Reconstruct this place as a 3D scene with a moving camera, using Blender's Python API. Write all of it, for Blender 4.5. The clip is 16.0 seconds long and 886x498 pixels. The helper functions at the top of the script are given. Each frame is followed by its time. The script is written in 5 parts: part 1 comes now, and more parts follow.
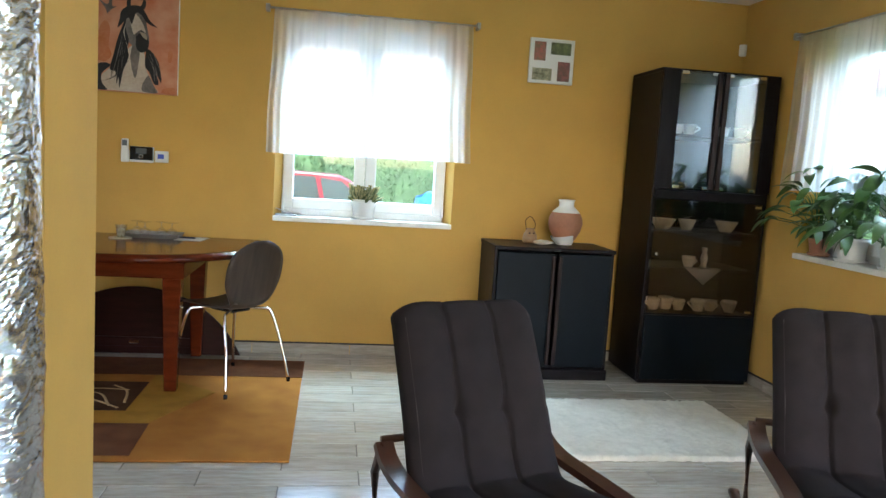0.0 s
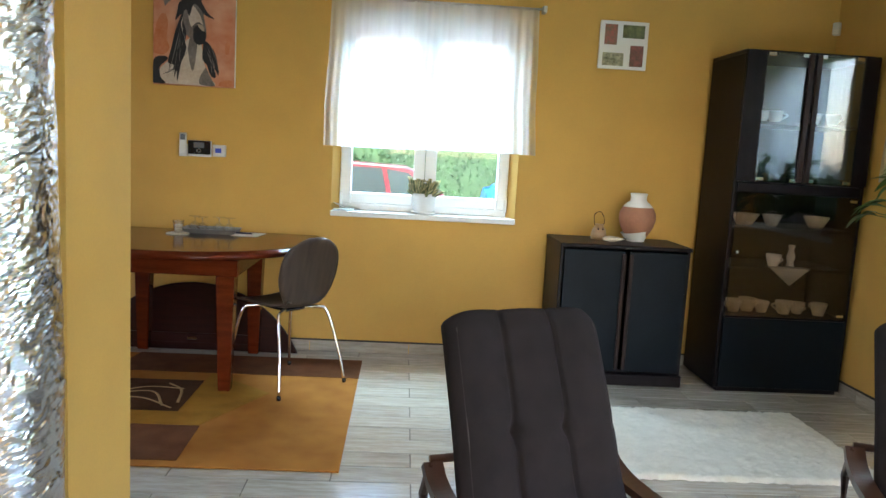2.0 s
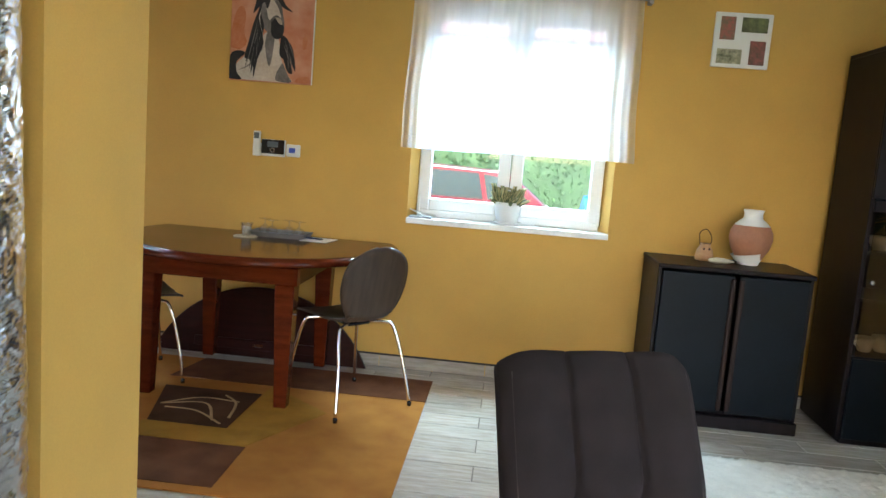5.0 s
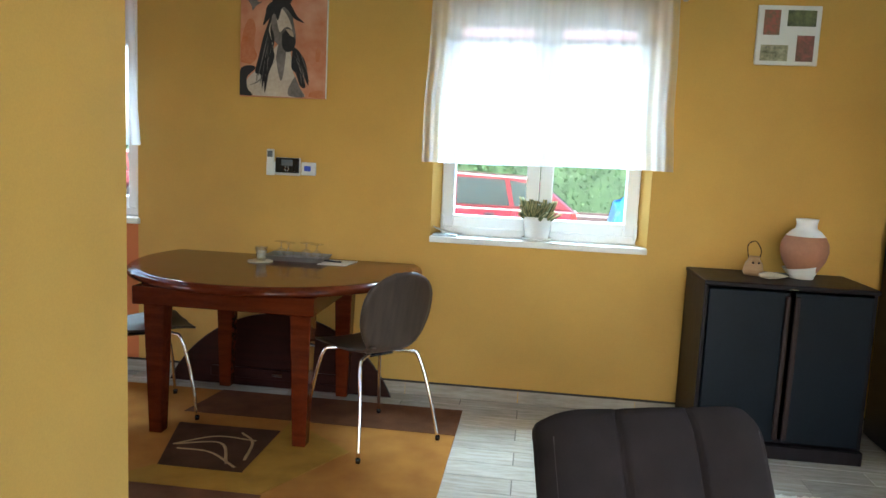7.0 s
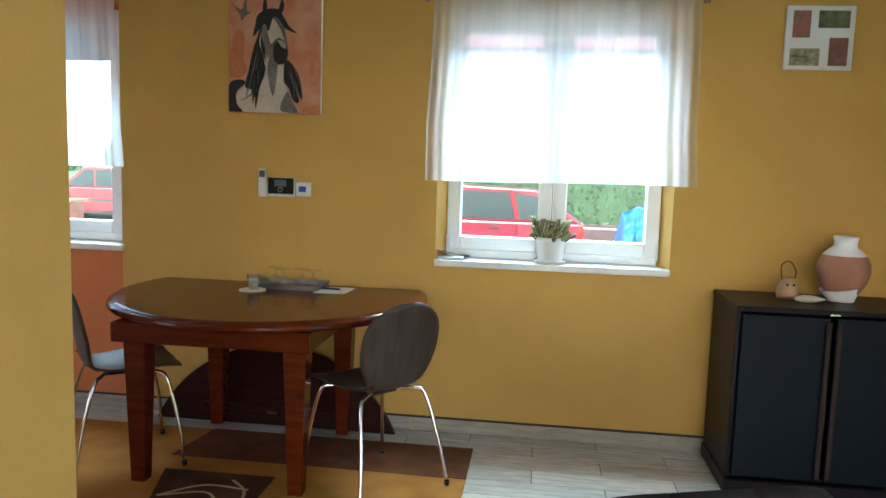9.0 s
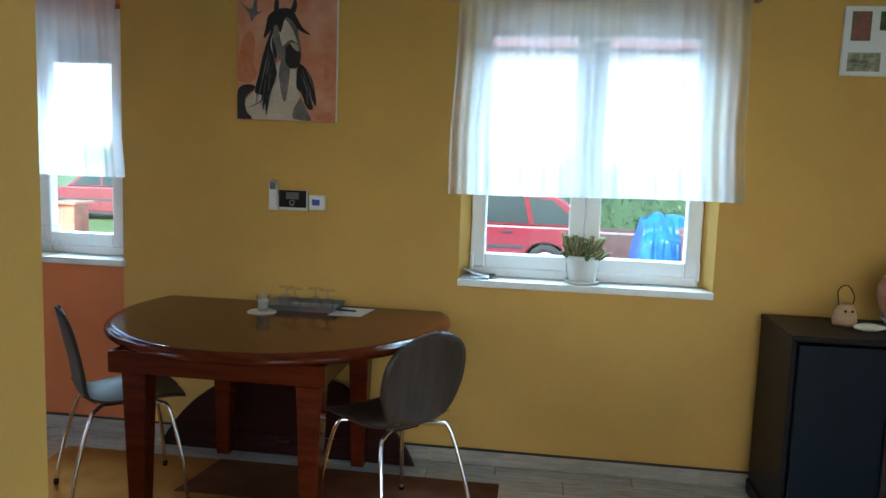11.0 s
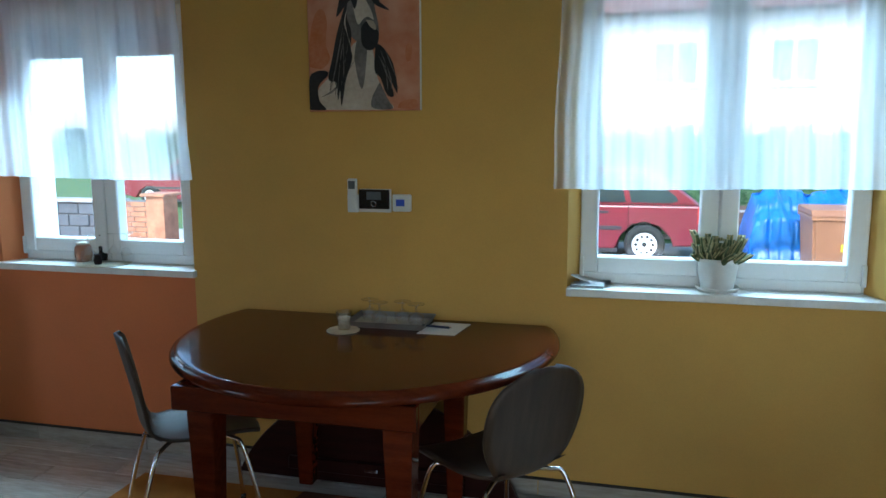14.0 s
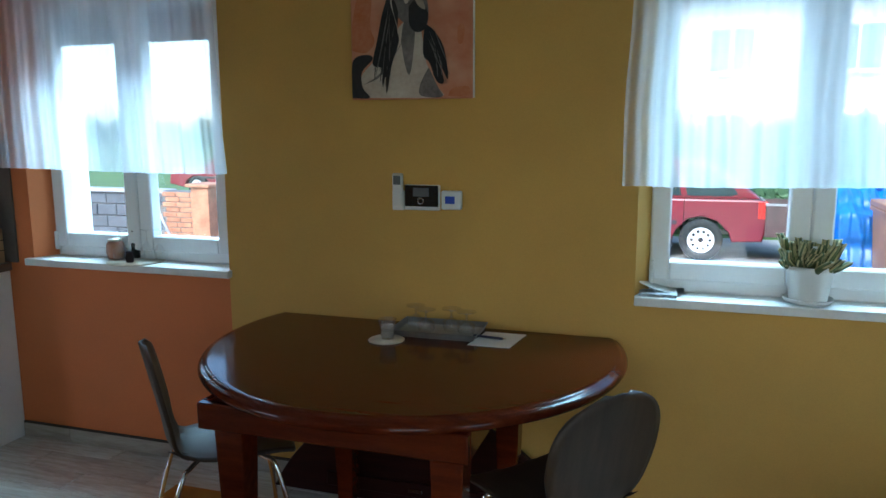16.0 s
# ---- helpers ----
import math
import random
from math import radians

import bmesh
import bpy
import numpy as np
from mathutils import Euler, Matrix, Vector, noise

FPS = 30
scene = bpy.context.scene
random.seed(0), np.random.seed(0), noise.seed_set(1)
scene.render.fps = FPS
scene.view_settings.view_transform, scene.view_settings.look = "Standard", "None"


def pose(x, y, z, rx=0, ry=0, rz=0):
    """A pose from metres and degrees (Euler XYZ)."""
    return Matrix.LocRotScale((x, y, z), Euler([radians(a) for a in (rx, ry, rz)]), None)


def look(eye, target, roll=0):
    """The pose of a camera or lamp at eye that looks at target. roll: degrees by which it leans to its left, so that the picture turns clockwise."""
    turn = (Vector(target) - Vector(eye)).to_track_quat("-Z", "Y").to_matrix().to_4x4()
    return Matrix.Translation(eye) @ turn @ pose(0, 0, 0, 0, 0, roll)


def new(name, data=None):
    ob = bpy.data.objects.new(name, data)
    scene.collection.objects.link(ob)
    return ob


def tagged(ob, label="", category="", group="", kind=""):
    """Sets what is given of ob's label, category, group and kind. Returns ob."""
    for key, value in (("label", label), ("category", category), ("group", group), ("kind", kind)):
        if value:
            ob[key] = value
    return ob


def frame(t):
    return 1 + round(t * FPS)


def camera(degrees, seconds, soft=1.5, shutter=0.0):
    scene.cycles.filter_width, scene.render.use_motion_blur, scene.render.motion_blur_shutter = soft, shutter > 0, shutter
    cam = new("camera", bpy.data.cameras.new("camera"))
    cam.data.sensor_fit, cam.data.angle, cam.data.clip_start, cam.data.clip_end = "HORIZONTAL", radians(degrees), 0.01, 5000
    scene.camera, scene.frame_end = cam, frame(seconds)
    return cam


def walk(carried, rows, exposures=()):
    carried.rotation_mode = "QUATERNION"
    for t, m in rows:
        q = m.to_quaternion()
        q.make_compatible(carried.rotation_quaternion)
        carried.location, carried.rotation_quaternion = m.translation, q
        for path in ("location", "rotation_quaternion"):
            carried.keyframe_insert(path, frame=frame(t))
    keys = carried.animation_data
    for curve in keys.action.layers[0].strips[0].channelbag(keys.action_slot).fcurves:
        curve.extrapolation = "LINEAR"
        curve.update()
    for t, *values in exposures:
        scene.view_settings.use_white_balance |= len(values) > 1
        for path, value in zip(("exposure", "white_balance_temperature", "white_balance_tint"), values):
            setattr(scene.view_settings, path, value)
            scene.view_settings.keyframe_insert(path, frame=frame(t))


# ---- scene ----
cam = camera(61.4, 16.0)
PATH = [
    (0, (-0.009, 0.302, 1.31), (0.287, 2.269, 1.094), 3.6),
    (0.5, (0.026, 0.37, 1.328), (0.259, 2.343, 1.094), 3.3),
    (1, (0.043, 0.424, 1.324), (0.234, 2.4, 1.085), 3.3),
    (1.5, (0.049, 0.472, 1.328), (0.201, 2.451, 1.082), 3.7),
    (2, (0.066, 0.517, 1.33), (0.177, 2.498, 1.076), 3.2),
    (2.5, (0.079, 0.567, 1.33), (0.151, 2.549, 1.073), 2.5),
    (3, (0.088, 0.629, 1.303), (0.121, 2.614, 1.053), 2.3),
    (3.5, (0.124, 0.696, 1.331), (0.11, 2.678, 1.068), 2.1),
    (4, (0.157, 0.795, 1.329), (0.075, 2.776, 1.065), 2.6),
    (4.5, (0.193, 0.858, 1.327), (0.059, 2.836, 1.068), 3.9),
    (4.7, (0.196, 0.88, 1.328), (0.048, 2.858, 1.069), 4.3),
    (6.8, (0.219, 1.179, 1.392), (-0.038, 3.146, 1.135), 2.9),
    (7, (0.175, 1.196, 1.386), (-0.062, 3.166, 1.134), 2.7),
    (7.5, (0.144, 1.275, 1.355), (-0.081, 3.25, 1.13), 2.8),
    (8, (0.13, 1.347, 1.39), (-0.098, 3.321, 1.158), 1.7),
    (8.5, (0.145, 1.418, 1.408), (-0.098, 3.389, 1.177), 2.4),
    (9, (0.123, 1.496, 1.417), (-0.125, 3.468, 1.194), 1.8),
    (11.3, (-0.002, 1.822, 1.493), (-0.276, 3.789, 1.262), 2.1),
    (11.5, (0.02, 1.86, 1.502), (-0.28, 3.823, 1.265), 2.1),
    (12, (0.013, 1.943, 1.525), (-0.34, 3.896, 1.274), 1.7),
    (12.5, (-0.015, 2.046, 1.524), (-0.435, 3.984, 1.263), 2.6),
    (13, (-0.088, 2.078, 1.556), (-0.513, 4.012, 1.272), 1.8),
    (13.5, (-0.131, 2.159, 1.558), (-0.58, 4.085, 1.263), 0.4),
    (14, (-0.147, 2.257, 1.547), (-0.635, 4.174, 1.25), -0.2),
    (14.5, (-0.182, 2.326, 1.548), (-0.693, 4.236, 1.243), -0.8),
    (15, (-0.212, 2.39, 1.579), (-0.744, 4.289, 1.247), -0.6),
    (15.5, (-0.23, 2.459, 1.56), (-0.798, 4.349, 1.235), -0.3),
    (16, (-0.254, 2.528, 1.551), (-0.854, 4.408, 1.228), -0.2),
]
EXPOSURES = [(0, 3.4, 6150, 9), (4.5, 3.5, 6250, 10), (7, 3.35, 6250, 9), (9, 3.15, 6150, 8), (11.3, 2.62, 5600, 4), (13, 2.25, 5400, 1), (16, 2.25, 5400, 1)]
walk(cam, [(t, look(eye, target, roll)) for t, eye, target, roll in PATH], EXPOSURES)

# ---- world and light ----
world = bpy.data.worlds.new("sky")
scene.world = world
world.use_nodes = True
wn = world.node_tree
sky = wn.nodes.new("ShaderNodeTexSky")
sky.sky_type = 'NISHITA'
sky.sun_disc = False
sky.sun_elevation, sky.sun_rotation = radians(40), radians(194)
sky.air_density, sky.dust_density, sky.ozone_density = 1.0, 2.0, 1.5
wn.links.new(sky.outputs[0], wn.nodes["Background"].inputs[0])
wn.nodes["Background"].inputs[1].default_value = 0.15

sun = new("sun", bpy.data.lights.new("sun", 'SUN'))
sun.data.energy, sun.data.angle, sun.data.color = 0.6, radians(10), (1.0, 0.97, 0.93)
sun.matrix_world = look((-6, -20, 22), (0, 5, 0))


def window_lamp(eye, target, w, h, power, color=(0.76, 0.91, 1.0)):
    ob = new("daylight", bpy.data.lights.new("daylight", 'AREA'))
    ob.data.shape, ob.data.size, ob.data.size_y, ob.data.energy = 'RECTANGLE', w, h, power
    ob.data.color = color
    ob.matrix_world = look(eye, target)


# daylight standing in the openings of the terrace doors and the kitchen window behind the walk
window_lamp((1.0, -2.05, 1.45), (1.0, 0, 2.6), 2.2, 1.3, 0.3)
window_lamp((2.88, 1.0, 1.5), (1.2, 1.0, 2.5), 1.6, 1.2, 1.9)
window_lamp((-4.68, 2.0, 1.5), (0, 2.0, 1.3), 1.2, 1.2, 0.6)
# the open sky over the yard, falling in through the north and east windows
for wx in (0.2, -2.73):
    window_lamp((wx, 6.35, 2.95), (wx, 4.6, 1.2), 1.4, 1.0, 41, (0.62, 0.88, 1.0))
window_lamp((3.85, 3.88, 2.95), (2.2, 3.88, 1.2), 1.4, 1.0, 16, (0.66, 0.89, 1.0))


# ---- materials ----
def mat(name, color, rough=0.6, metal=0.0, vary=0.12, scale=6.0, bump=0.1, fine=60.0, color2=None, stretch=(1, 1, 1),
        per_object=0.0, coat=0.0, spec=0.5):
    m = bpy.data.materials.new(name)
    m.use_nodes = True
    n, l = m.node_tree.nodes, m.node_tree.links
    b = n["Principled BSDF"]
    b.inputs["Metallic"].default_value = metal
    b.inputs["Coat Weight"].default_value = coat
    b.inputs["Coat Roughness"].default_value = 0.08
    b.inputs["Specular IOR Level"].default_value = spec
    tc = n.new("ShaderNodeTexCoord")
    mp = n.new("ShaderNodeMapping")
    mp.inputs["Scale"].default_value = stretch
    l.new(tc.outputs["Object"], mp.inputs[0])
    n1, n2 = n.new("ShaderNodeTexNoise"), n.new("ShaderNodeTexNoise")
    n1.inputs["Scale"].default_value, n1.inputs["Detail"].default_value = scale, 5
    n2.inputs["Scale"].default_value, n2.inputs["Detail"].default_value = fine, 3
    vec = mp.outputs[0]
    if per_object:
        oi, add = n.new("ShaderNodeObjectInfo"), n.new("ShaderNodeVectorMath")
        mul = n.new("ShaderNodeMath")
        mul.operation, mul.inputs[1].default_value = 'MULTIPLY', 37.0
        l.new(oi.outputs["Random"], mul.inputs[0])
        l.new(vec, add.inputs[0])
        l.new(mul.outputs[0], add.inputs[1])
        vec = add.outputs[0]
    l.new(vec, n1.inputs["Vector"])
    l.new(vec, n2.inputs["Vector"])
    mix = n.new("ShaderNodeMath")
    mix.operation = 'MULTIPLY_ADD'
    mix.inputs[1].default_value = 0.35
    l.new(n2.outputs[0], mix.inputs[0])
    sc = n.new("ShaderNodeMath")
    sc.operation, sc.inputs[1].default_value = 'MULTIPLY', 0.65
    l.new(n1.outputs[0], sc.inputs[0])
    l.new(sc.outputs[0], mix.inputs[2])
    ramp = n.new("ShaderNodeValToRGB")
    lo = color2 or tuple(c * (1 - 2 * vary) for c in color)
    hi = color if color2 else tuple(min(1, c * (1 + vary)) for c in color)
    ramp.color_ramp.elements[0].position, ramp.color_ramp.elements[1].position = 0.33, 0.66
    ramp.color_ramp.elements[0].color, ramp.color_ramp.elements[1].color = (*lo, 1), (*hi, 1)
    l.new(mix.outputs[0], ramp.inputs[0])
    out = ramp.outputs[0]
    if per_object:
        hsv = n.new("ShaderNodeHueSaturation")
        mr = n.new("ShaderNodeMapRange")
        mr.inputs[3].default_value, mr.inputs[4].default_value = 1 - per_object, 1 + per_object
        l.new(oi.outputs["Random"], mr.inputs[0])
        l.new(mr.outputs[0], hsv.inputs["Value"])
        l.new(out, hsv.inputs["Color"])
        out = hsv.outputs[0]
    l.new(out, b.inputs["Base Color"])
    rr = n.new("ShaderNodeMapRange")
    rr.inputs[3].default_value, rr.inputs[4].default_value = max(0.02, rough - 0.08), min(1, rough + 0.08)
    l.new(mix.outputs[0], rr.inputs[0])
    l.new(rr.outputs[0], b.inputs["Roughness"])
    if bump:
        bp = n.new("ShaderNodeBump")
        bp.inputs["Strength"].default_value, bp.inputs["Distance"].default_value = bump, 0.01
        l.new(mix.outputs[0], bp.inputs["Height"])
        l.new(bp.outputs[0], b.inputs["Normal"])
    return m


def glass_mat(name, tint=(1, 1, 1), gloss=0.03, rough=0.0):
    """Thin glass: clear, with a mirror share that grows towards grazing."""
    m = bpy.data.materials.new(name)
    m.use_nodes = True
    n, l = m.node_tree.nodes, m.node_tree.links
    n.remove(n["Principled BSDF"])
    tr, gl, mx, lw = (n.new("ShaderNodeBsdfTransparent"), n.new("ShaderNodeBsdfGlossy"), n.new("ShaderNodeMixShader"),
                      n.new("ShaderNodeLayerWeight"))
    pw, ma = n.new("ShaderNodeMath"), n.new("ShaderNodeMath")
    tr.inputs[0].default_value = (*tint, 1)
    gl.inputs["Roughness"].default_value = rough
    lw.inputs["Blend"].default_value = 0.5
    pw.operation, pw.inputs[1].default_value = 'POWER', 4.0
    ma.operation, ma.inputs[1].default_value, ma.inputs[2].default_value = 'MULTIPLY_ADD', 0.6, gloss
    l.new(lw.outputs["Facing"], pw.inputs[0])
    l.new(pw.outputs[0], ma.inputs[0])
    l.new(ma.outputs[0], mx.inputs[0])
    l.new(tr.outputs[0], mx.inputs[1])
    l.new(gl.outputs[0], mx.inputs[2])
    l.new(mx.outputs[0], n["Material Output"].inputs[0])
    return m


def sheer_mat(name, clear=0.45):
    m = bpy.data.materials.new(name)
    m.use_nodes = True
    n, l = m.node_tree.nodes, m.node_tree.links
    n.remove(n["Principled BSDF"])
    tr, df, tl = n.new("ShaderNodeBsdfTransparent"), n.new("ShaderNodeBsdfDiffuse"), n.new("ShaderNodeBsdfTranslucent")
    m1, m2 = n.new("ShaderNodeMixShader"), n.new("ShaderNodeMixShader")
    df.inputs[0].default_value = tl.inputs[0].default_value = (0.95, 0.96, 0.98, 1)
    m1.inputs[0].default_value = 0.85
    l.new(df.outputs[0], m1.inputs[1])
    l.new(tl.outputs[0], m1.inputs[2])
    tc, wv, mr = n.new("ShaderNodeTexCoord"), n.new("ShaderNodeTexNoise"), n.new("ShaderNodeMapRange")
    mp = n.new("ShaderNodeMapping")
    mp.inputs["Scale"].default_value = (25, 25, 0.6)
    l.new(tc.outputs["Object"], mp.inputs[0])
    l.new(mp.outputs[0], wv.inputs["Vector"])
    wv.inputs["Scale"].default_value = 1.0
    mr.inputs[1].default_value, mr.inputs[2].default_value = 0.3, 0.7
    mr.inputs[3].default_value, mr.inputs[4].default_value = 1 - clear - 0.04, 1 - clear + 0.04
    l.new(wv.outputs[0], mr.inputs[0])
    l.new(mr.outputs[0], m2.inputs[0])
    l.new(tr.outputs[0], m2.inputs[1])
    l.new(m1.outputs[0], m2.inputs[2])
    l.new(m2.outputs[0], n["Material Output"].inputs[0])
    return m


M_YELLOW = mat("ochre_paint", (0.60, 0.355, 0.080), 0.75, vary=0.05, scale=2.5, bump=0.06, fine=220)
M_ORANGE = mat("orange_paint", (0.62, 0.185, 0.055), 0.75, vary=0.05, scale=2.5, bump=0.06, fine=220)
M_WHITE = mat("white_paint", (0.82, 0.81, 0.79), 0.6, vary=0.03, scale=3, bump=0.03)
M_PVC = mat("window_plastic", (0.84, 0.85, 0.86), 0.3, vary=0.02, scale=3, bump=0.0)
M_SILL = mat("sill_stone", (0.78, 0.78, 0.77), 0.3, vary=0.05, scale=14, bump=0.02)
M_GROUT = mat("grout", (0.17, 0.15, 0.13), 0.9, vary=0.15, scale=30, bump=0.2)
M_TILE = mat("wood_look_tile", (0.60, 0.565, 0.51), 0.15, color2=(0.40, 0.36, 0.31), scale=5, stretch=(1.2, 9, 1), fine=18, bump=0.05,
             per_object=0.1, coat=0.6)
M_TILE_B = mat("wood_look_skirting", (0.42, 0.385, 0.33), 0.4, color2=(0.27, 0.235, 0.19), scale=5, stretch=(1.2, 9, 9), fine=18, bump=0.08,
               per_object=0.08)
M_SEAM = mat("dark_seam", (0.03, 0.025, 0.02), 0.8, bump=0.0)
M_GLASS = glass_mat("pane_glass")
M_SHEER = sheer_mat("sheer_voile", 0.5)
M_MAHOG = mat("mahogany_varnish", (0.118, 0.020, 0.006), 0.13, color2=(0.060, 0.010, 0.0035), scale=3, stretch=(1.5, 12, 12), fine=30, bump=0.006,
              spec=0.12, coat=0.15)
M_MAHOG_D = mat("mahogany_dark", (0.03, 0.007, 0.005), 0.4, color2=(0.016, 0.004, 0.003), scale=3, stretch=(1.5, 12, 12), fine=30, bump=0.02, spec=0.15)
M_SHELL = mat("walnut_ply", (0.066, 0.043, 0.030), 0.45, color2=(0.036, 0.022, 0.015), scale=3, stretch=(14, 2, 2), fine=40, bump=0.02, spec=0.35)
M_CHROME = mat("chrome", (0.8, 0.8, 0.82), 0.12, metal=1.0, vary=0.02, bump=0.0)
M_NAVY = mat("blue_black_lacquer", (0.0035, 0.0065, 0.011), 0.4, vary=0.15, scale=4, bump=0.03, spec=0.12)
M_BLACK = mat("black_brown_wood", (0.008, 0.0055, 0.007), 0.4, vary=0.2, scale=4, stretch=(8, 8, 1), bump=0.03, spec=0.12)
M_CABIN = mat("cabinet_inside", (0.011, 0.009, 0.009), 0.6, vary=0.1, bump=0.0)
M_BAR = mat("brown_handle", (0.022, 0.012, 0.011), 0.6, vary=0.1, bump=0.0, spec=0.2)
M_UPHOL = mat("brown_grey_upholstery", (0.021, 0.0155, 0.0165), 0.9, vary=0.18, scale=10, fine=420, bump=0.5, spec=0.2)
M_THREAD = mat("stitch_thread", (0.06, 0.05, 0.048), 0.9, bump=0.0)
M_BENT = mat("bent_wood", (0.07, 0.028, 0.016), 0.3, color2=(0.04, 0.016, 0.01), scale=3, stretch=(12, 2, 12), fine=30, bump=0.02, coat=0.08)
M_RUG_TAN = mat("rug_tan", (0.42, 0.178, 0.038), 0.95, color2=(0.31, 0.12, 0.025), scale=7, fine=300, bump=0.6, spec=0.1)
M_RUG_BROWN = mat("rug_brown", (0.14, 0.054, 0.025), 0.95, vary=0.2, scale=7, fine=300, bump=0.6, spec=0.1)
M_RUG_DARK = mat("rug_dark", (0.08, 0.035, 0.018), 0.95, vary=0.2, scale=7, fine=300, bump=0.6, spec=0.1)
M_RUG_GOLD = mat("rug_gold", (0.36, 0.18, 0.028), 0.95, vary=0.15, scale=7, fine=300, bump=0.6, spec=0.1)
M_RUG_LINE = mat("rug_line", (0.42, 0.27, 0.14), 0.95, vary=0.15, scale=7, fine=300, bump=0.6, spec=0.1)
M_SHAG = mat("cream_shag", (0.70, 0.67, 0.61), 0.95, vary=0.06, scale=12, fine=160, bump=0.5, spec=0.1)
M_TERRA = mat("terracotta", (0.36, 0.155, 0.085), 0.6, vary=0.1, scale=8, bump=0.05)
M_CERAMIC = mat("white_ceramic", (0.78, 0.77, 0.75), 0.3, vary=0.03, bump=0.02)
M_CREAM = mat("cream_ceramic", (0.62, 0.55, 0.42), 0.45, vary=0.1, scale=20, bump=0.1)
M_FOIL = None
M_BASE = mat("dark_steel", (0.06, 0.06, 0.065), 0.45, metal=0.6, bump=0.02)
M_PLASTIC = mat("white_plastic", (0.76, 0.76, 0.75), 0.35, vary=0.02, bump=0.0)
M_DARKPL = mat("black_plastic", (0.012, 0.012, 0.014), 0.25, bump=0.0)
M_LCD = mat("grey_display", (0.12, 0.13, 0.14), 0.3, bump=0.0)
M_BLUE = mat("blue_display", (0.05, 0.10, 0.55), 0.3, vary=0.02, bump=0.0)
M_PAPER = mat("paper", (0.80, 0.79, 0.77), 0.8, vary=0.02, bump=0.02)
M_PAPERG = mat("grey_print", (0.42, 0.45, 0.48), 0.6, vary=0.2, scale=30, bump=0.0)
M_DOORGL = glass_mat("cabinet_glass", (0.9, 0.93, 0.95), 0.13, 0.04)
M_CLEAR = glass_mat("drinking_glass", (0.94, 0.95, 0.96), 0.14, 0.05)
M_TINT = glass_mat("smoked_glass", (0.74, 0.69, 0.65), 0.05)
M_TRAY = mat("grey_tray", (0.30, 0.28, 0.27), 0.35, vary=0.1, scale=12, bump=0.02)
M_PEN = mat("blue_pen", (0.02, 0.03, 0.09), 0.3, bump=0.0)
M_LEAF = mat("leaf", (0.075, 0.155, 0.035), 0.4, color2=(0.035, 0.085, 0.02), scale=10, bump=0.1)
M_CACTUS = mat("cactus", (0.13, 0.16, 0.06), 0.7, color2=(0.065, 0.09, 0.03), scale=40, bump=0.4)
M_CACTUS_T = mat("cactus_ridge", (0.46, 0.40, 0.20), 0.8, vary=0.15, scale=60, bump=0.3)
M_SOIL = mat("soil", (0.05, 0.03, 0.02), 0.95, vary=0.3, scale=40, bump=0.6)
M_RED = mat("red_plastic", (0.45, 0.04, 0.03), 0.4, bump=0.0)
M_CAR = mat("red_car_paint", (0.17, 0.012, 0.024), 0.3, vary=0.05, scale=3, bump=0.0, coat=0.7)
M_TYRE = mat("tyre", (0.02, 0.02, 0.021), 0.85, vary=0.2, scale=20, bump=0.1)
M_HUB = mat("white_hub", (0.7, 0.7, 0.7), 0.45, vary=0.04, bump=0.0)
M_CARGLASS = mat("car_window", (0.03, 0.05, 0.055), 0.06, vary=0.1, scale=2, bump=0.0, spec=0.9)
M_LAMP = mat("tail_lamp", (0.55, 0.03, 0.025), 0.2, bump=0.0)
M_TARP = mat("blue_tarp", (0.018, 0.13, 0.45), 0.35, vary=0.2, scale=5, bump=0.5, fine=14)
M_BIN = mat("brown_bin", (0.30, 0.135, 0.065), 0.5, vary=0.1, scale=5, bump=0.03)
M_YSTICK = mat("yellow_sticker", (0.75, 0.55, 0.03), 0.5, bump=0.0)
M_TRAILER = mat("brown_trailer", (0.09, 0.05, 0.045), 0.6, vary=0.2, scale=6, bump=0.1)
M_HEDGE = mat("hedge_leaf", (0.06, 0.135, 0.045), 0.6, color2=(0.022, 0.06, 0.02), scale=3, bump=0.2, per_object=0.05)
M_GRASS = mat("grass", (0.10, 0.17, 0.04), 0.9, color2=(0.055, 0.10, 0.025), scale=1.5, fine=25, bump=0.6)
M_GRAVEL = mat("pale_paving", (0.42, 0.41, 0.39), 0.85, color2=(0.30, 0.29, 0.28), scale=2.5, fine=40, bump=0.4)
M_HOUSE = mat("pink_render", (0.52, 0.47, 0.46), 0.9, vary=0.06, scale=1.5, bump=0.1)
M_ROOF = mat("roof_tiles", (0.17, 0.09, 0.075), 0.7, vary=0.2, scale=6, bump=0.3)
M_BLOCK = mat("grey_block", (0.12, 0.13, 0.145), 0.85, color2=(0.07, 0.075, 0.085), scale=5, bump=0.4, per_object=0.15)
M_CAP = mat("pale_cap", (0.35, 0.35, 0.35), 0.8, vary=0.1, bump=0.2)
M_BRICK = mat("orange_brick", (0.40, 0.18, 0.10), 0.85, vary=0.2, scale=6, bump=0.3, per_object=0.12)
M_SHUTTER = mat("shutter_grey", (0.30, 0.31, 0.33), 0.5, vary=0.05, bump=0.0)
M_SPLASH = mat("grey_splashback", (0.12, 0.105, 0.10), 0.3, vary=0.1, bump=0.02)
M_KNIFE = mat("beech", (0.42, 0.25, 0.12), 0.5, color2=(0.33, 0.18, 0.08), scale=4, stretch=(3, 3, 14), bump=0.02)
M_COUNTER = mat("worktop", (0.13, 0.075, 0.05), 0.35, vary=0.2, scale=8, bump=0.02)
